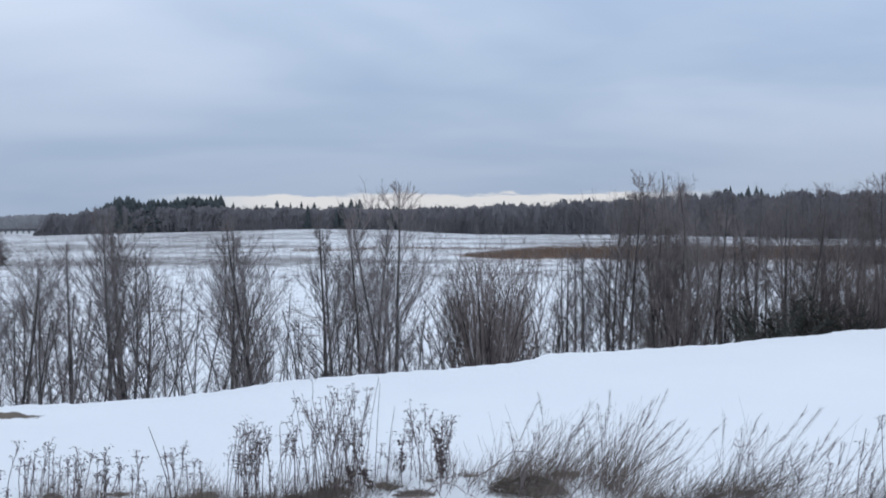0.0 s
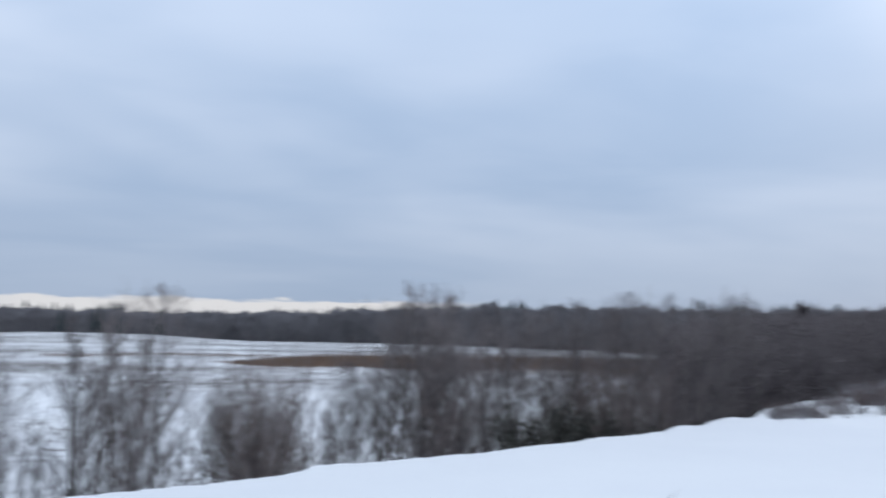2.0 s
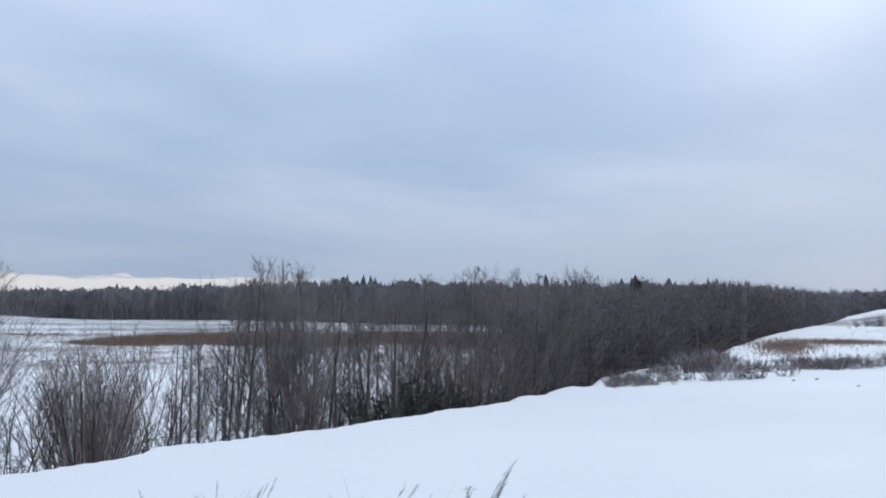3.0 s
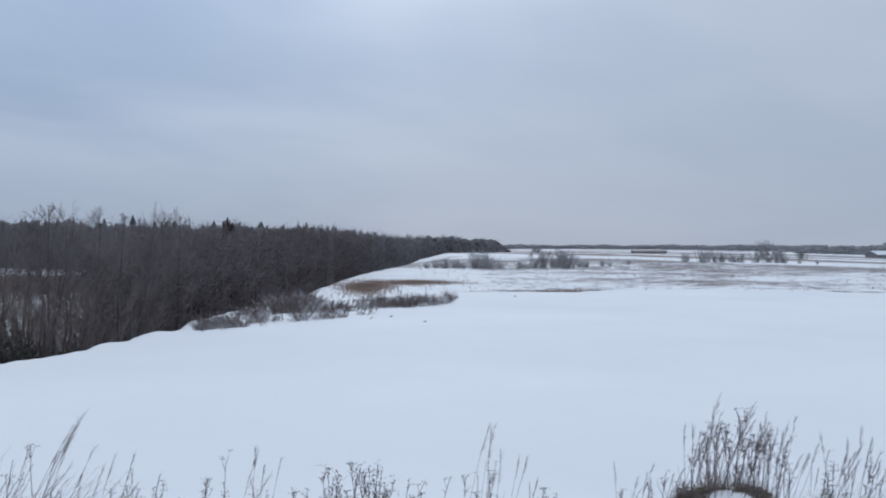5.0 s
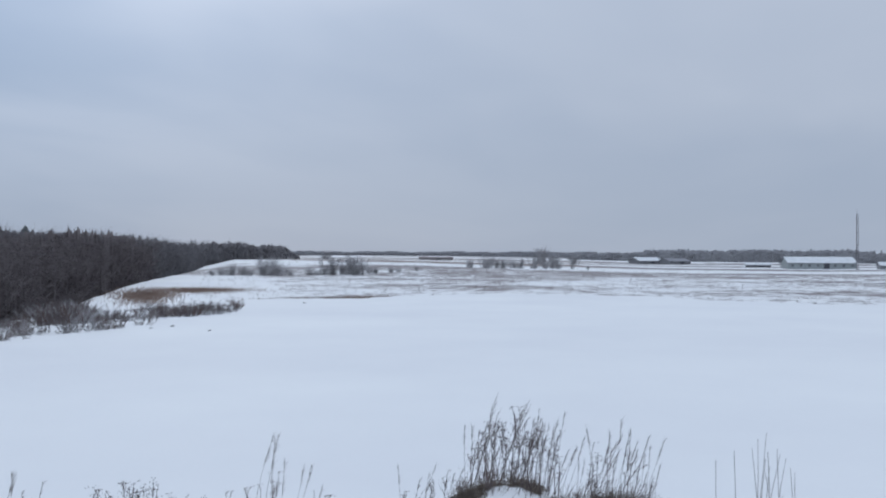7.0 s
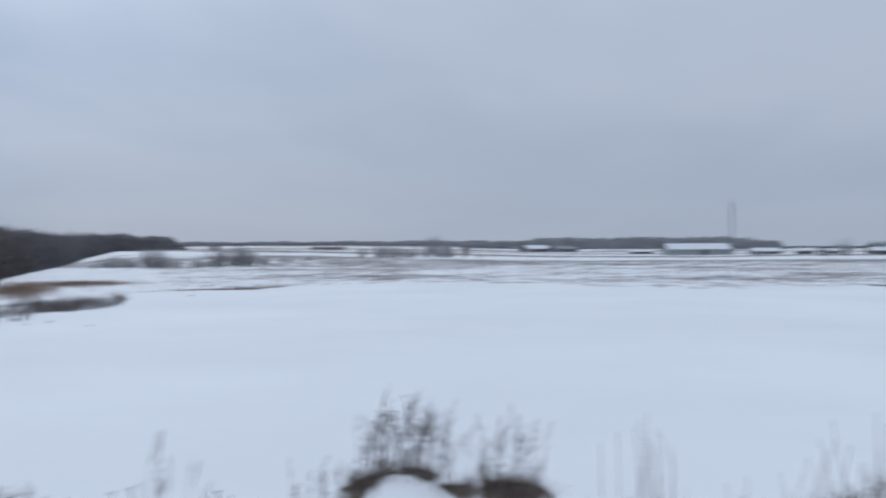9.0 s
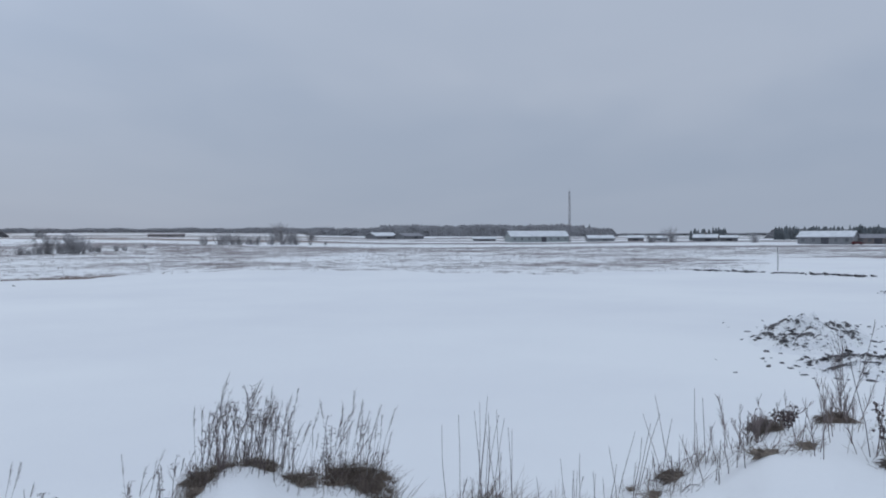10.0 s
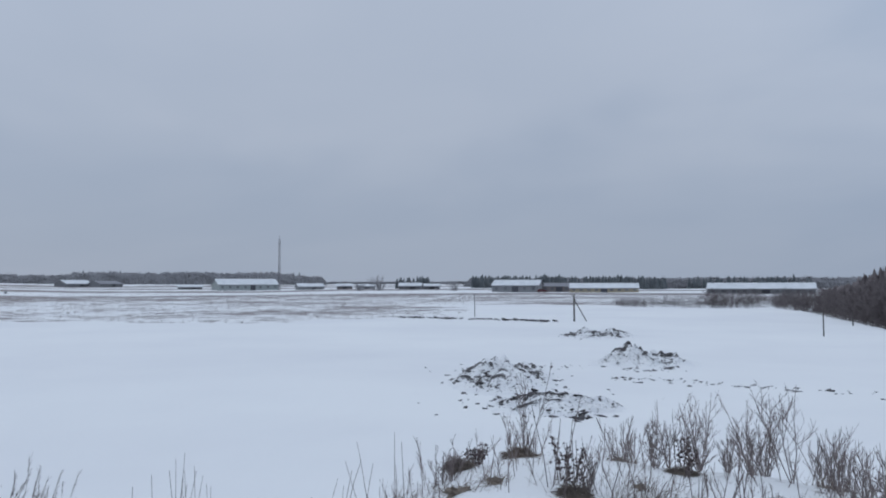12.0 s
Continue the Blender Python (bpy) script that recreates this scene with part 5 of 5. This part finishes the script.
clod_trail("line of dark clods across the snow", [(*place(-113.5 - 17 * f, 30.6 + rnd.gauss(0, 0.45) - 2.6 * f), 0.025 + 0.06 * rnd.random() ** 2) for f in [rnd.random() ** 1.3 for _ in range(90)]])
clod_trail("ridge of dark clods running down from the heap", [(*place(-107.8 - 3.9 * f + rnd.gauss(0, 0.25), 27.0 - 5.6 * f + rnd.gauss(0, 0.35)), 0.03 + 0.10 * rnd.random() ** 2) for f in [rnd.random() ** 0.8 for _ in range(190)]])
clod_trail("dark clods on the face of the rounded heap", [(*place(rnd.gauss(-115.6, 1.2), 34.2 + rnd.gauss(0, 0.6)), 0.03 + 0.1 * rnd.random() ** 2) for _ in range(70)])
clod_trail("scattered dark clods beside the spoil heaps", [(*place(rnd.gauss(-107.6, 2.4), rnd.uniform(21.5, 35)), 0.02 + 0.06 * rnd.random() ** 2) for _ in range(240)])
clod_trail("row of dark clods along the field's edge", [(*place(-99.5 - 10.5 * f, 84 - 9 * f + rnd.gauss(0, 0.8)), rnd.uniform(0.10, 0.3)) for f in [rnd.random() for _ in range(80)]])
clod_trail("few dark clods on the smooth snow", [(*place(b, d), s) for b, d, s in ((-48.3, 44, 0.1), (-50.6, 41, 0.07), (-56.6, 66, 0.12), (-47.0, 43, 0.08), (-113.4, 62, 0.2))])
# stones that lie along the lip
clod_trail("dark stones along the lip of the bank", [(*place(b, rim_of_terrace(b) + rnd.uniform(0.3, 0.8)), rnd.uniform(0.03, 0.07)) for b in [rnd.uniform(-38, 28) for _ in range(16)]])


# ---- weeds on the bank in front of the watcher ----


def sideways(bearing):
    a = radians(bearing)
    return Vector((math.cos(a), math.sin(a), 0))


def umbel_weed(stalk, head, p, h, rnd, side):
    """An upright stalk with flat clusters of dark seed heads."""
    main = bend(p, Vector((rnd.gauss(0, 0.09), rnd.gauss(0, 0.09), 1)) + side * 0.05, h, rnd, 4, 0.05)
    stalk.tube(main, 0.0034, 0.0018, 4)
    for _ in range(rnd.randrange(4, 9)):
        q, d = along(main, rnd.uniform(0.55, 1.0))
        tip = bend(q, d + rand_dir(rnd, 0.5) * 0.7, h * rnd.uniform(0.08, 0.2), rnd, 2, 0.1, 0.15)
        stalk.tube(tip, 0.0022, 0.0015, 3)
        for _ in range(rnd.randrange(3, 7)):
            head.blob(tip[-1] + Vector((rnd.gauss(0, 0.016), rnd.gauss(0, 0.016), rnd.gauss(0, 0.004))), rnd.uniform(0.0035, 0.0075), rnd, 0.6)


def plume_grass(stalk, head, p, h, rnd, side, lean):
    """A tall grass stem with a narrow feathery plume."""
    main = bend(p, Vector((rnd.gauss(0, 0.12), rnd.gauss(0, 0.1), 1)) + side * lean * rnd.uniform(0.2, 1.4), h, rnd, 5, 0.035, -0.02)
    stalk.tube(main, 0.0019, 0.001, 3)
    for _ in range(20):
        q, d = along(main, rnd.uniform(0.68, 1.0))
        head.tube([q, q + (d * 0.8 + rand_dir(rnd, 0.4) * 0.32 + side * 0.15) * rnd.uniform(0.04, 0.09) * h], 0.0014, 0.0007, 3)


def blade_tuft(st, p, h, n, rnd, side, lean, wide):
    for _ in range(n):
        q = p + Vector((rnd.gauss(0, wide), rnd.gauss(0, wide), 0))
        d = Vector((rnd.gauss(0, 0.3), rnd.gauss(0, 0.3), 1)) + side * lean * rnd.uniform(0.3, 1.3)
        st.tube(bend(q, d, h * rnd.uniform(0.5, 1.1), rnd, 4, 0.06, -0.045), 0.0018, 0.0006, 3)


def shoot(st, p, h, rnd, lean, side):
    """A bare woody shoot with short side twigs."""
    main = bend(p, Vector((rnd.gauss(0, 0.26), rnd.gauss(0, 0.26), 1)) + side * lean, h, rnd, 5, 0.05, 0.02)
    st.tube(main, 0.0038, 0.0015, 4)
    for _ in range(rnd.randrange(5, 12)):
        q, d = along(main, rnd.uniform(0.25, 0.9))
        st.tube(bend(q, d + rand_dir(rnd, 0.4) * 0.7, h * rnd.uniform(0.1, 0.28), rnd, 2, 0.08, 0.1), 0.0026, 0.0012, 3)


def shrublet(st, p, h, rnd):
    """A small bare shrub: one short foot, curved branches that fork twice and turn upwards."""
    for _ in range(rnd.randrange(3, 6)):
        main = bend(p, Vector((rnd.gauss(0, 0.3), rnd.gauss(0, 0.3), 1)), h * rnd.uniform(0.7, 1.05), rnd, 6, 0.07, 0.06)
        st.tube(main, 0.0048, 0.0016, 4)
        for _ in range(rnd.randrange(5, 8)):
            q, d = along(main, rnd.uniform(0.12, 0.85))
            arm = bend(q, d * 0.6 + rand_dir(rnd, 0.3) * 0.8, h * rnd.uniform(0.16, 0.4), rnd, 4, 0.12, 0.16)
            st.tube(arm, 0.0026, 0.0011, 3)
            for _ in range(4):
                q2, d2 = along(arm, rnd.uniform(0.3, 1.0))
                st.tube(bend(q2, d2 * 0.7 + rand_dir(rnd, 0.4) * 0.7, h * rnd.uniform(0.05, 0.14), rnd, 1, 0.1), 0.0021, 0.001, 3)


def bramble(st, p, h, rnd, side):
    """A long thin stem that arches over and comes down again."""
    a = h * rnd.uniform(0.9, 1.4)
    sway = Vector((-side.y, side.x, 0)) * rnd.gauss(0, 0.15)
    pts = [p + (side + sway) * (a * k / 8) + Vector((0, 0, h * 0.55 * math.sin(math.pi * (0.1 + 0.82 * k / 8)) - 0.16 * h + rnd.gauss(0, 0.008))) for k in range(9)]
    st.tube(pts, 0.0042, 0.0018, 4)
    for _ in range(10):
        q, d = along(pts, rnd.random())
        st.tube(bend(q, d + rand_dir(rnd, 0.2), rnd.uniform(0.03, 0.12), rnd, 2, 0.2), 0.0018, 0.0009, 3)


def mat_mesh(seed, wide, tall):
    """A tussock of matted dead grass: a torn low cushion under a thatch of bent blades."""
    rnd = random.Random(seed)
    bm = bmesh.new()
    bmesh.ops.create_icosphere(bm, subdivisions=3, radius=1.0)
    for v in bm.verts:
        n = noise.noise(v.co * 2.6 + Vector((seed, 0, 0))) + 0.6 * noise.noise(v.co * 6 + Vector((0, seed, 0)))
        v.co *= 0.6 + 0.5 * n
        v.co.x *= wide
        v.co.y *= wide * 0.6
        v.co.z *= tall
    me = from_bm("cushion", bm)
    st = Strands()
    for _ in range(140):
        a, r = rnd.uniform(0, 6.283), abs(rnd.gauss(0, 0.55))
        q = Vector((math.cos(a) * r * wide, math.sin(a) * r * wide * 0.65, -0.01))
        d = Vector((math.cos(a) * r, math.sin(a) * r, rnd.uniform(0.25, 1.3))) + Vector((rnd.gauss(0, 0.5), rnd.gauss(0, 0.5), 0))
        st.tube(bend(q, d, rnd.uniform(0.08, 0.24), rnd, 3, 0.22, -0.22), 0.0034, 0.0012, 3)
    return me, st.mesh("bristle")


MATS = [mat_mesh(i + 1, 0.30, 0.08) for i in range(4)]
for a, b in MATS:
    a.materials.append(MAT_BROWN)
    b.materials.append(MAT_BROWN)


def tussock(bearing, dist, wide, tall, seed, mat, lean=0.0):
    """A hummock of dead grass: a torn core under a thick thatch of blades that fall outwards."""
    rnd = random.Random(seed)
    x, y = place(bearing, dist)
    e = thing("grass_tussock", x, y, height(x, y) - 0.02, "hummock of matted brown dead grass sticking out of snow", "grass", "tussocks on the bank", bearing)
    bm = bmesh.new()
    bmesh.ops.create_icosphere(bm, subdivisions=3, radius=1.0)
    for v in bm.verts:
        n = noise.noise(v.co * 2.2 + Vector((seed, 0, 0))) + 0.6 * noise.noise(v.co * 5 + Vector((0, seed, 0)))
        v.co *= 0.68 + 0.45 * n
        v.co = Vector((v.co.x * wide, v.co.y * wide * 0.6, v.co.z * tall * 0.8))
    part("cushion", from_bm("cushion", bm), MAT_BROWN, e)
    st = Strands()
    for _ in range(int(900 * (0.4 + wide))):
        a, r = rnd.uniform(0, 6.283), math.sqrt(rnd.random()) * 0.85
        foot = Vector((math.cos(a) * r * wide, math.sin(a) * r * wide * 0.6, tall * 0.72 * (1 - r * r)))
        d = Vector((math.cos(a) * r * 1.3 + lean, math.sin(a) * r * 1.3, rnd.uniform(0.5, 1.3))) + Vector((rnd.gauss(0, 0.35), rnd.gauss(0, 0.35), 0))
        st.tube(bend(foot, d, tall * rnd.uniform(0.3, 0.8) + 0.03, rnd, 4, 0.2, -0.4), 0.0026, 0.0010, 3)
    part("bristle", st.mesh("bristle"), STRAW if mat is STRAW else DULL_STRAW, e)["kind"] = "stuff"


for n, (b, d, w, t, m, ln) in enumerate([
        (-77.4, 6.9, 0.42, 0.19, STRAW, 0.1), (-67.8, 6.95, 0.24, 0.10, MAT_BROWN, 0), (-71.2, 6.9, 0.2, 0.08, MAT_BROWN, 0), (-73.6, 6.8, 0.22, 0.10, MAT_BROWN, 0), (-86.6, 6.8, 0.3, 0.10, STRAW, 0), (-98.0, 6.9, 0.18, 0.07, MAT_BROWN, 0),
        (-103.5, 7.1, 0.15, 0.15, MAT_BROWN, 0), (-107.4, 7.2, 0.19, 0.11, STRAW, 0), (-110.8, 6.1, 0.15, 0.13, MAT_BROWN, 0), (-117.5, 7.0, 0.2, 0.07, MAT_BROWN, 0), (-116.3, 5.9, 0.32, 0.14, STRAW, 0), (-125.6, 5.8, 0.3, 0.09, MAT_BROWN, 0),
        (-5.4, 6.0, 0.36, 0.20, MAT_BROWN, 0.3), (-20.4, 6.0, 0.34, 0.12, MAT_BROWN, 0.5), (-25.5, 6.1, 0.25, 0.10, MAT_BROWN, 0.5), (19.6, 5.95, 0.24, 0.10, MAT_BROWN, 0), (23.0, 5.9, 0.4, 0.10, MAT_BROWN, 0.1), (16.4, 5.9, 0.2, 0.12, MAT_BROWN, 0), (12.6, 6.0, 0.34, 0.13, MAT_BROWN, 0.1), (9.2, 6.1, 0.34, 0.10, MAT_BROWN, 0.1), (7.6, 6.25, 0.2, 0.08, MAT_BROWN, 0.1), (2.0, 5.9, 0.2, 0.06, MAT_BROWN, 0)]):
    tussock(b, d, w * 0.72, t * 0.75, 700 + n, m, ln)

LABELS = {
    "tansy": ("weed_clump", "dead brown tansy stalks with dark flat seed heads in snow", "weed"),
    "plume": ("grass_clump", "tall dead grass with feathery plumes rising from snow", "grass"),
    "tuft": ("grass_tuft", "wind-bent tuft of dead grass with a matted brown base", "grass"),
    "stems": ("stalk_clump", "few bare straight dead stalks standing in snow", "weed"),
    "shoots": ("willow_shoots", "thin bare willow shoots rising from the snowy bank", "shrub"),
    "brush": ("brush_clump", "dense brownish leafless brush on the snowy bank", "shrub"),
    "shrublet": ("bare_shrub", "small bare brown shrub with upturned forking branches in snow", "shrub"),
    "bramble": ("bramble_stems", "long arching bare bramble stems over the snowy bank", "bramble"),
    "dock": ("dock_clump", "dark reddish-brown dead dock plant with dense seed spikes", "weed"),
}


def clump(kind, b0, b1, dist, tall, count, seed, mats=0, lean=0.25):
    """Plants of one kind between two bearings, on the ground at that distance."""
    rnd = random.Random(seed * 13 + 7)
    cx, cy = place((b0 + b1) / 2, dist)
    cz = height(cx, cy)
    nm, label, cat = LABELS[kind]
    e = thing(nm, cx, cy, cz, label, cat, "weeds on the bank")
    straw = Strands()
    side = sideways((b0 + b1) / 2)
    stalk_mat = SHOOT if kind in ("shoots", "brush", "shrublet", "bramble") else STALK
    feathery = kind in ("plume", "tuft")
    for _ in range(count):
        stalk, head = Strands(), Strands()
        b = rnd.gauss((b0 + b1) / 2, abs(b1 - b0) * 0.27)
        x, y = place(b, dist + rnd.gauss(0, 0.22))
        p = Vector((x - cx, y - cy, height(x, y) - cz - 0.04))
        f = 1 - 0.35 * abs(b - (b0 + b1) / 2) / max(0.1, abs(b1 - b0))
        h = tall * rnd.uniform(0.55, 1.0) * f
        if kind == "tansy":
            umbel_weed(stalk, head, p, h, rnd, side)
        elif kind == "plume":
            if rnd.random() < 0.72:
                plume_grass(stalk, head, p, h, rnd, side, lean)
            else:
                umbel_weed(stalk, head, p, h * 0.75, rnd, side)
            blade_tuft(straw, p, h * 0.4, 2, rnd, side, 0.3, 0.08)
        elif kind == "tuft":
            blade_tuft(straw, p, h, 8, rnd, side, lean * 3.8, 0.08)
            if rnd.random() < 0.3:
                plume_grass(stalk, head, p, h * 1.1, rnd, side, 0.6)
        elif kind == "stems":
            stalk.tube(bend(p, Vector((rnd.gauss(0, 0.13), rnd.gauss(0, 0.13), 1)), h, rnd, 3, 0.05), 0.0038, 0.002, 4)
            if rnd.random() < 0.4:
                blade_tuft(straw, p, h * 0.35, 2, rnd, side, 0.0, 0.05)
        elif kind == "shoots":
            shoot(stalk, p, h, rnd, 0.0, side)
        elif kind == "shrublet":
            shrublet(stalk, p, h, rnd)
        elif kind == "bramble":
            bramble(stalk, p, h, rnd, side)
        elif kind == "brush":
            shoot(stalk, p, h, rnd, 0.0, side)
            blade_tuft(straw, p, h * 0.5, 2, rnd, side, 0.0, 0.03)
        else:
            main = bend(p, Vector((rnd.gauss(0, 0.12), rnd.gauss(0, 0.12), 1)), h, rnd, 4, 0.05)
            stalk.tube(main, 0.006, 0.003, 4)
            for _ in range(36):
                q, _d = along(main, rnd.uniform(0.35, 1.0))
                head.blob(q + Vector((rnd.gauss(0, 0.018), rnd.gauss(0, 0.018), 0)), rnd.uniform(0.006, 0.014), rnd)
        if stalk.v:
            ob = part("stalk", stalk.mesh("stalk"), stalk_mat, e)
            if kind in ("shoots", "brush", "shrublet", "bramble"):
                ob["kind"] = "stuff"
            if head.v:
                part("seed_head", head.mesh("seed_head"), PLUME if feathery else SEED, ob, "pale feathery plume" if feathery else "dark dry seed head")["kind"] = "stuff"
    for k in range(mats * 3):
        x, y = place(rnd.uniform(b0, b1), dist + rnd.uniform(-0.4, 0.2))
        blade_tuft(straw, Vector((x - cx, y - cy, height(x, y) - cz - 0.03)), 0.22, 14, rnd, side, 0.35, 0.09)
    if straw.v:
        part("dead_grass", straw.mesh("blades"), STRAW, e)["kind"] = "stuff"
    for k in range(mats):
        a, b = MATS[(seed + k) % 4]
        x, y = place(rnd.uniform(b0, b1), dist + rnd.uniform(-0.35, 0.15))
        m = pose(x - cx, y - cy, height(x, y) - cz - 0.01, 0, 0, rnd.uniform(0, 360)) @ Matrix.Scale(rnd.uniform(0.3, 0.65), 4)
        for nm2, me in (("matted_base", a), ("bristle", b)):
            ob = new(nm2, me)
            ob.parent = e
            ob.matrix_basis = m
            if nm2 == "bristle":
                ob["kind"] = "stuff"


CLUMPS = [
    ("tuft", -75.8, -79.2, 7.0, 0.30, 30, 5), ("tuft", -66.6, -69.2, 7.0, 0.2, 14, 3), ("brush", -84.6, -87.6, 7.0, 0.3, 9, 2), ("tuft", -97, -106, 6.65, 0.14, 9, 2), ("tuft", -86, -94, 6.8, 0.12, 12, 3), ("shoots", -98, -106, 6.6, 0.45, 7, 0),
    ("tuft", -110, -118, 6.65, 0.12, 7, 1), ("tuft", -118, -131, 6.65, 0.12, 8, 1), ("shrublet", -66.5, -72, 7.0, 0.34, 3, 0), ("shrublet", -74, -79, 7.0, 0.32, 3, 1),
    ("bramble", -1.0, -4.0, 6.1, 0.85, 3, 0), ("bramble", -7, -10, 5.9, 0.6, 3, 0), ("bramble", 3.5, 0.5, 6.0, 0.6, 2, 0), ("tuft", 24, 8, 5.75, 0.22, 40, 5), ("dock", 6.5, 4.5, 6.1, 0.42, 3, 1), ("tuft", 26, 20.5, 6.55, 0.18, 18, 3), ("tuft", 18.5, 15, 6.55, 0.18, 14, 2), ("tuft", 12.5, 3, 6.5, 0.2, 26, 4), ("tuft", -1.5, -9, 6.45, 0.26, 14, 2), ("tuft", -14, -19, 6.4, 0.3, 24, 5),
    ("shrublet", -121.4, -122.4, 7.15, 0.98, 1, 0), ("shrublet", -122.0, -122.8, 7.2, 0.8, 1, 0), ("shrublet", -117.6, -119.4, 7.2, 0.72, 3, 0), ("shrublet", -121.2, -122.6, 7.2, 0.85, 2, 0), ("shoots", -117.5, -131, 7.25, 0.5, 14, 0), ("shrublet", -120.0, -120.8, 7.1, 0.48, 1, 0), ("shrublet", -123.6, -124.5, 7.2, 0.75, 1, 0), ("shrublet", -127.9, -130.6, 7.1, 0.66, 3, 0),
    ("shrublet", -110.2, -112.8, 6.1, 0.4, 2, 0), ("shrublet", -101, -104, 7.0, 0.34, 2, 0),
    ("tansy", 27, 20.5, 6.3, 0.46, 22, 1), ("tuft", 27, 20, 5.9, 0.3, 20, 3), ("tansy", 19.5, 16.0, 6.3, 0.46, 8, 1), ("tuft", 19, 15, 5.9, 0.3, 14, 2), ("stems", 17.8, 16.8, 6.1, 0.7, 2, 0), ("tansy", 15.5, 9.5, 6.3, 0.66, 28, 2), ("tansy", 10, 4.5, 6.2, 0.86, 40, 2),
    ("stems", 10, 2.5, 6.1, 0.95, 9, 0), ("tuft", 14, 5, 5.9, 0.35, 26, 2), ("tansy", 4.0, -2.0, 6.4, 0.6, 22, 1), ("dock", 2.5, -0.5, 6.3, 0.5, 4, 1), ("shoots", 2, -2.5, 6.2, 0.55, 6, 0),
    ("tuft", -2.0, -9.5, 6.2, 0.72, 46, 1), ("tuft", -8.0, -14.0, 6.3, 0.78, 48, 1), ("plume", -6, -13, 6.3, 0.82, 12, 0), ("shoots", -3.5, -12, 6.0, 0.5, 7, 0), ("tuft", -14.5, -22.5, 6.2, 0.78, 46, 2), ("plume", -17, -23.5, 6.2, 0.9, 12, 1),
    ("plume", -23.6, -28, 6.3, 1.0, 16, 1), ("tuft", -23, -29, 6.2, 0.8, 36, 2), ("plume", -29, -36, 6.5, 0.78, 16, 0), ("tuft", -29, -37, 6.4, 0.6, 26, 1),
    ("plume", -36.0, -40.5, 6.7, 0.92, 15, 0), ("tansy", -31, -36, 6.6, 0.5, 12, 0), ("tansy", -40, -43, 6.7, 0.5, 8, 0), ("tansy", -43.0, -50.0, 6.8, 0.52, 38, 2), ("plume", -51.6, -57.0, 6.9, 0.9, 14, 0), ("stems", -55, -60.5, 6.9, 0.6, 9, 0),
    ("tansy", -56.0, -62, 6.9, 0.46, 12, 0), ("plume", -62.0, -67.0, 7.0, 0.62, 16, 1), ("plume", -66.6, -70.2, 7.05, 0.86, 30, 2), ("plume", -69.2, -74.0, 7.0, 0.78, 30, 1), ("tansy", -67.5, -73.5, 7.0, 0.62, 26, 1), ("plume", -73.4, -79.8, 7.0, 0.70, 38, 3),
    ("stems", -83.6, -89.0, 7.0, 1.08, 14, 0), ("tuft", -82.5, -90.5, 7.0, 0.4, 30, 1), ("stems", -90, -94, 7.1, 0.42, 9, 0), ("stems", -92.0, -100.8, 7.0, 0.7, 16, 1), ("bramble", -96, -99, 6.8, 0.45, 3, 0), ("bramble", -121, -127, 6.5, 0.5, 3, 0), ("brush", -95.5, -100, 6.9, 0.3, 7, 2),
    ("shoots", -99.8, -103.2, 7.1, 0.5, 6, 0), ("shoots", -103.0, -105.2, 7.2, 0.42, 6, 0), ("brush", -106.6, -108.4, 7.3, 0.42, 12, 1), ("dock", -103.8, -105.2, 7.2, 0.3, 5, 0), ("shoots", -107, -108.6, 7.2, 0.9, 5, 0), ("dock", -109.5, -111.0, 6.3, 0.42, 4, 1),
    ("stems", -108.6, -112.4, 6.2, 0.62, 6, 0), ("brush", -112.6, -115.0, 7.4, 0.46, 20, 1), ("shoots", -115.0, -117.8, 7.3, 0.66, 6, 0), ("dock", -117.3, -118.2, 7.2, 0.42, 4, 0), ("shoots", -120.0, -125.4, 7.2, 0.6, 5, 0),
    ("brush", -124.9, -127.4, 7.3, 0.58, 34, 1), ("shoots", -128, -133.5, 7.0, 0.55, 8, 1), ("tuft", -113, -117, 6.1, 0.25, 14, 2), ("tuft", -124, -127, 6.0, 0.2, 10, 1), ("shoots", -114, -126, 6.2, 0.36, 6, 0), ("stems", -100, -109, 6.3, 0.4, 6, 0), ("stems", -118, -131, 5.9, 0.3, 8, 0),
    ("stems", -108.8, -110.6, 5.9, 0.95, 3, 0), ("shoots", -105.4, -109, 6.4, 0.5, 7, 0), ("shoots", -111.5, -116.5, 6.5, 0.55, 8, 0), ("brush", -114.6, -118.4, 6.2, 0.3, 9, 1), ("shoots", -118.5, -124, 6.4, 0.6, 9, 0), ("brush", -121.5, -126, 6.0, 0.32, 10, 1),
    ("shoots", -125, -131.5, 6.4, 0.62, 11, 0), ("shrublet", -126.6, -129.2, 6.7, 0.6, 2, 0), ("tuft", -117, -131, 5.75, 0.2, 16, 2), ("stems", -96.5, -101.5, 6.3, 0.4, 5, 0), ("shrublet", -115.4, -117.2, 7.2, 0.62, 2, 0), ("tansy", 27.5, 18.5, 6.0, 0.5, 18, 2), ("tuft", 26, 12, 5.65, 0.22, 26, 4), ("tansy", 14, 8.5, 6.0, 0.6, 12, 1),
]
for n, (kind, b0, b1, d, tall, count, mats) in enumerate(CLUMPS):
    clump(kind, b0, b1, d, tall, count, n, mats, 0.16 if -14 < b0 <= -1 else 0.30 if -30 < b0 <= -14 else 0.25)
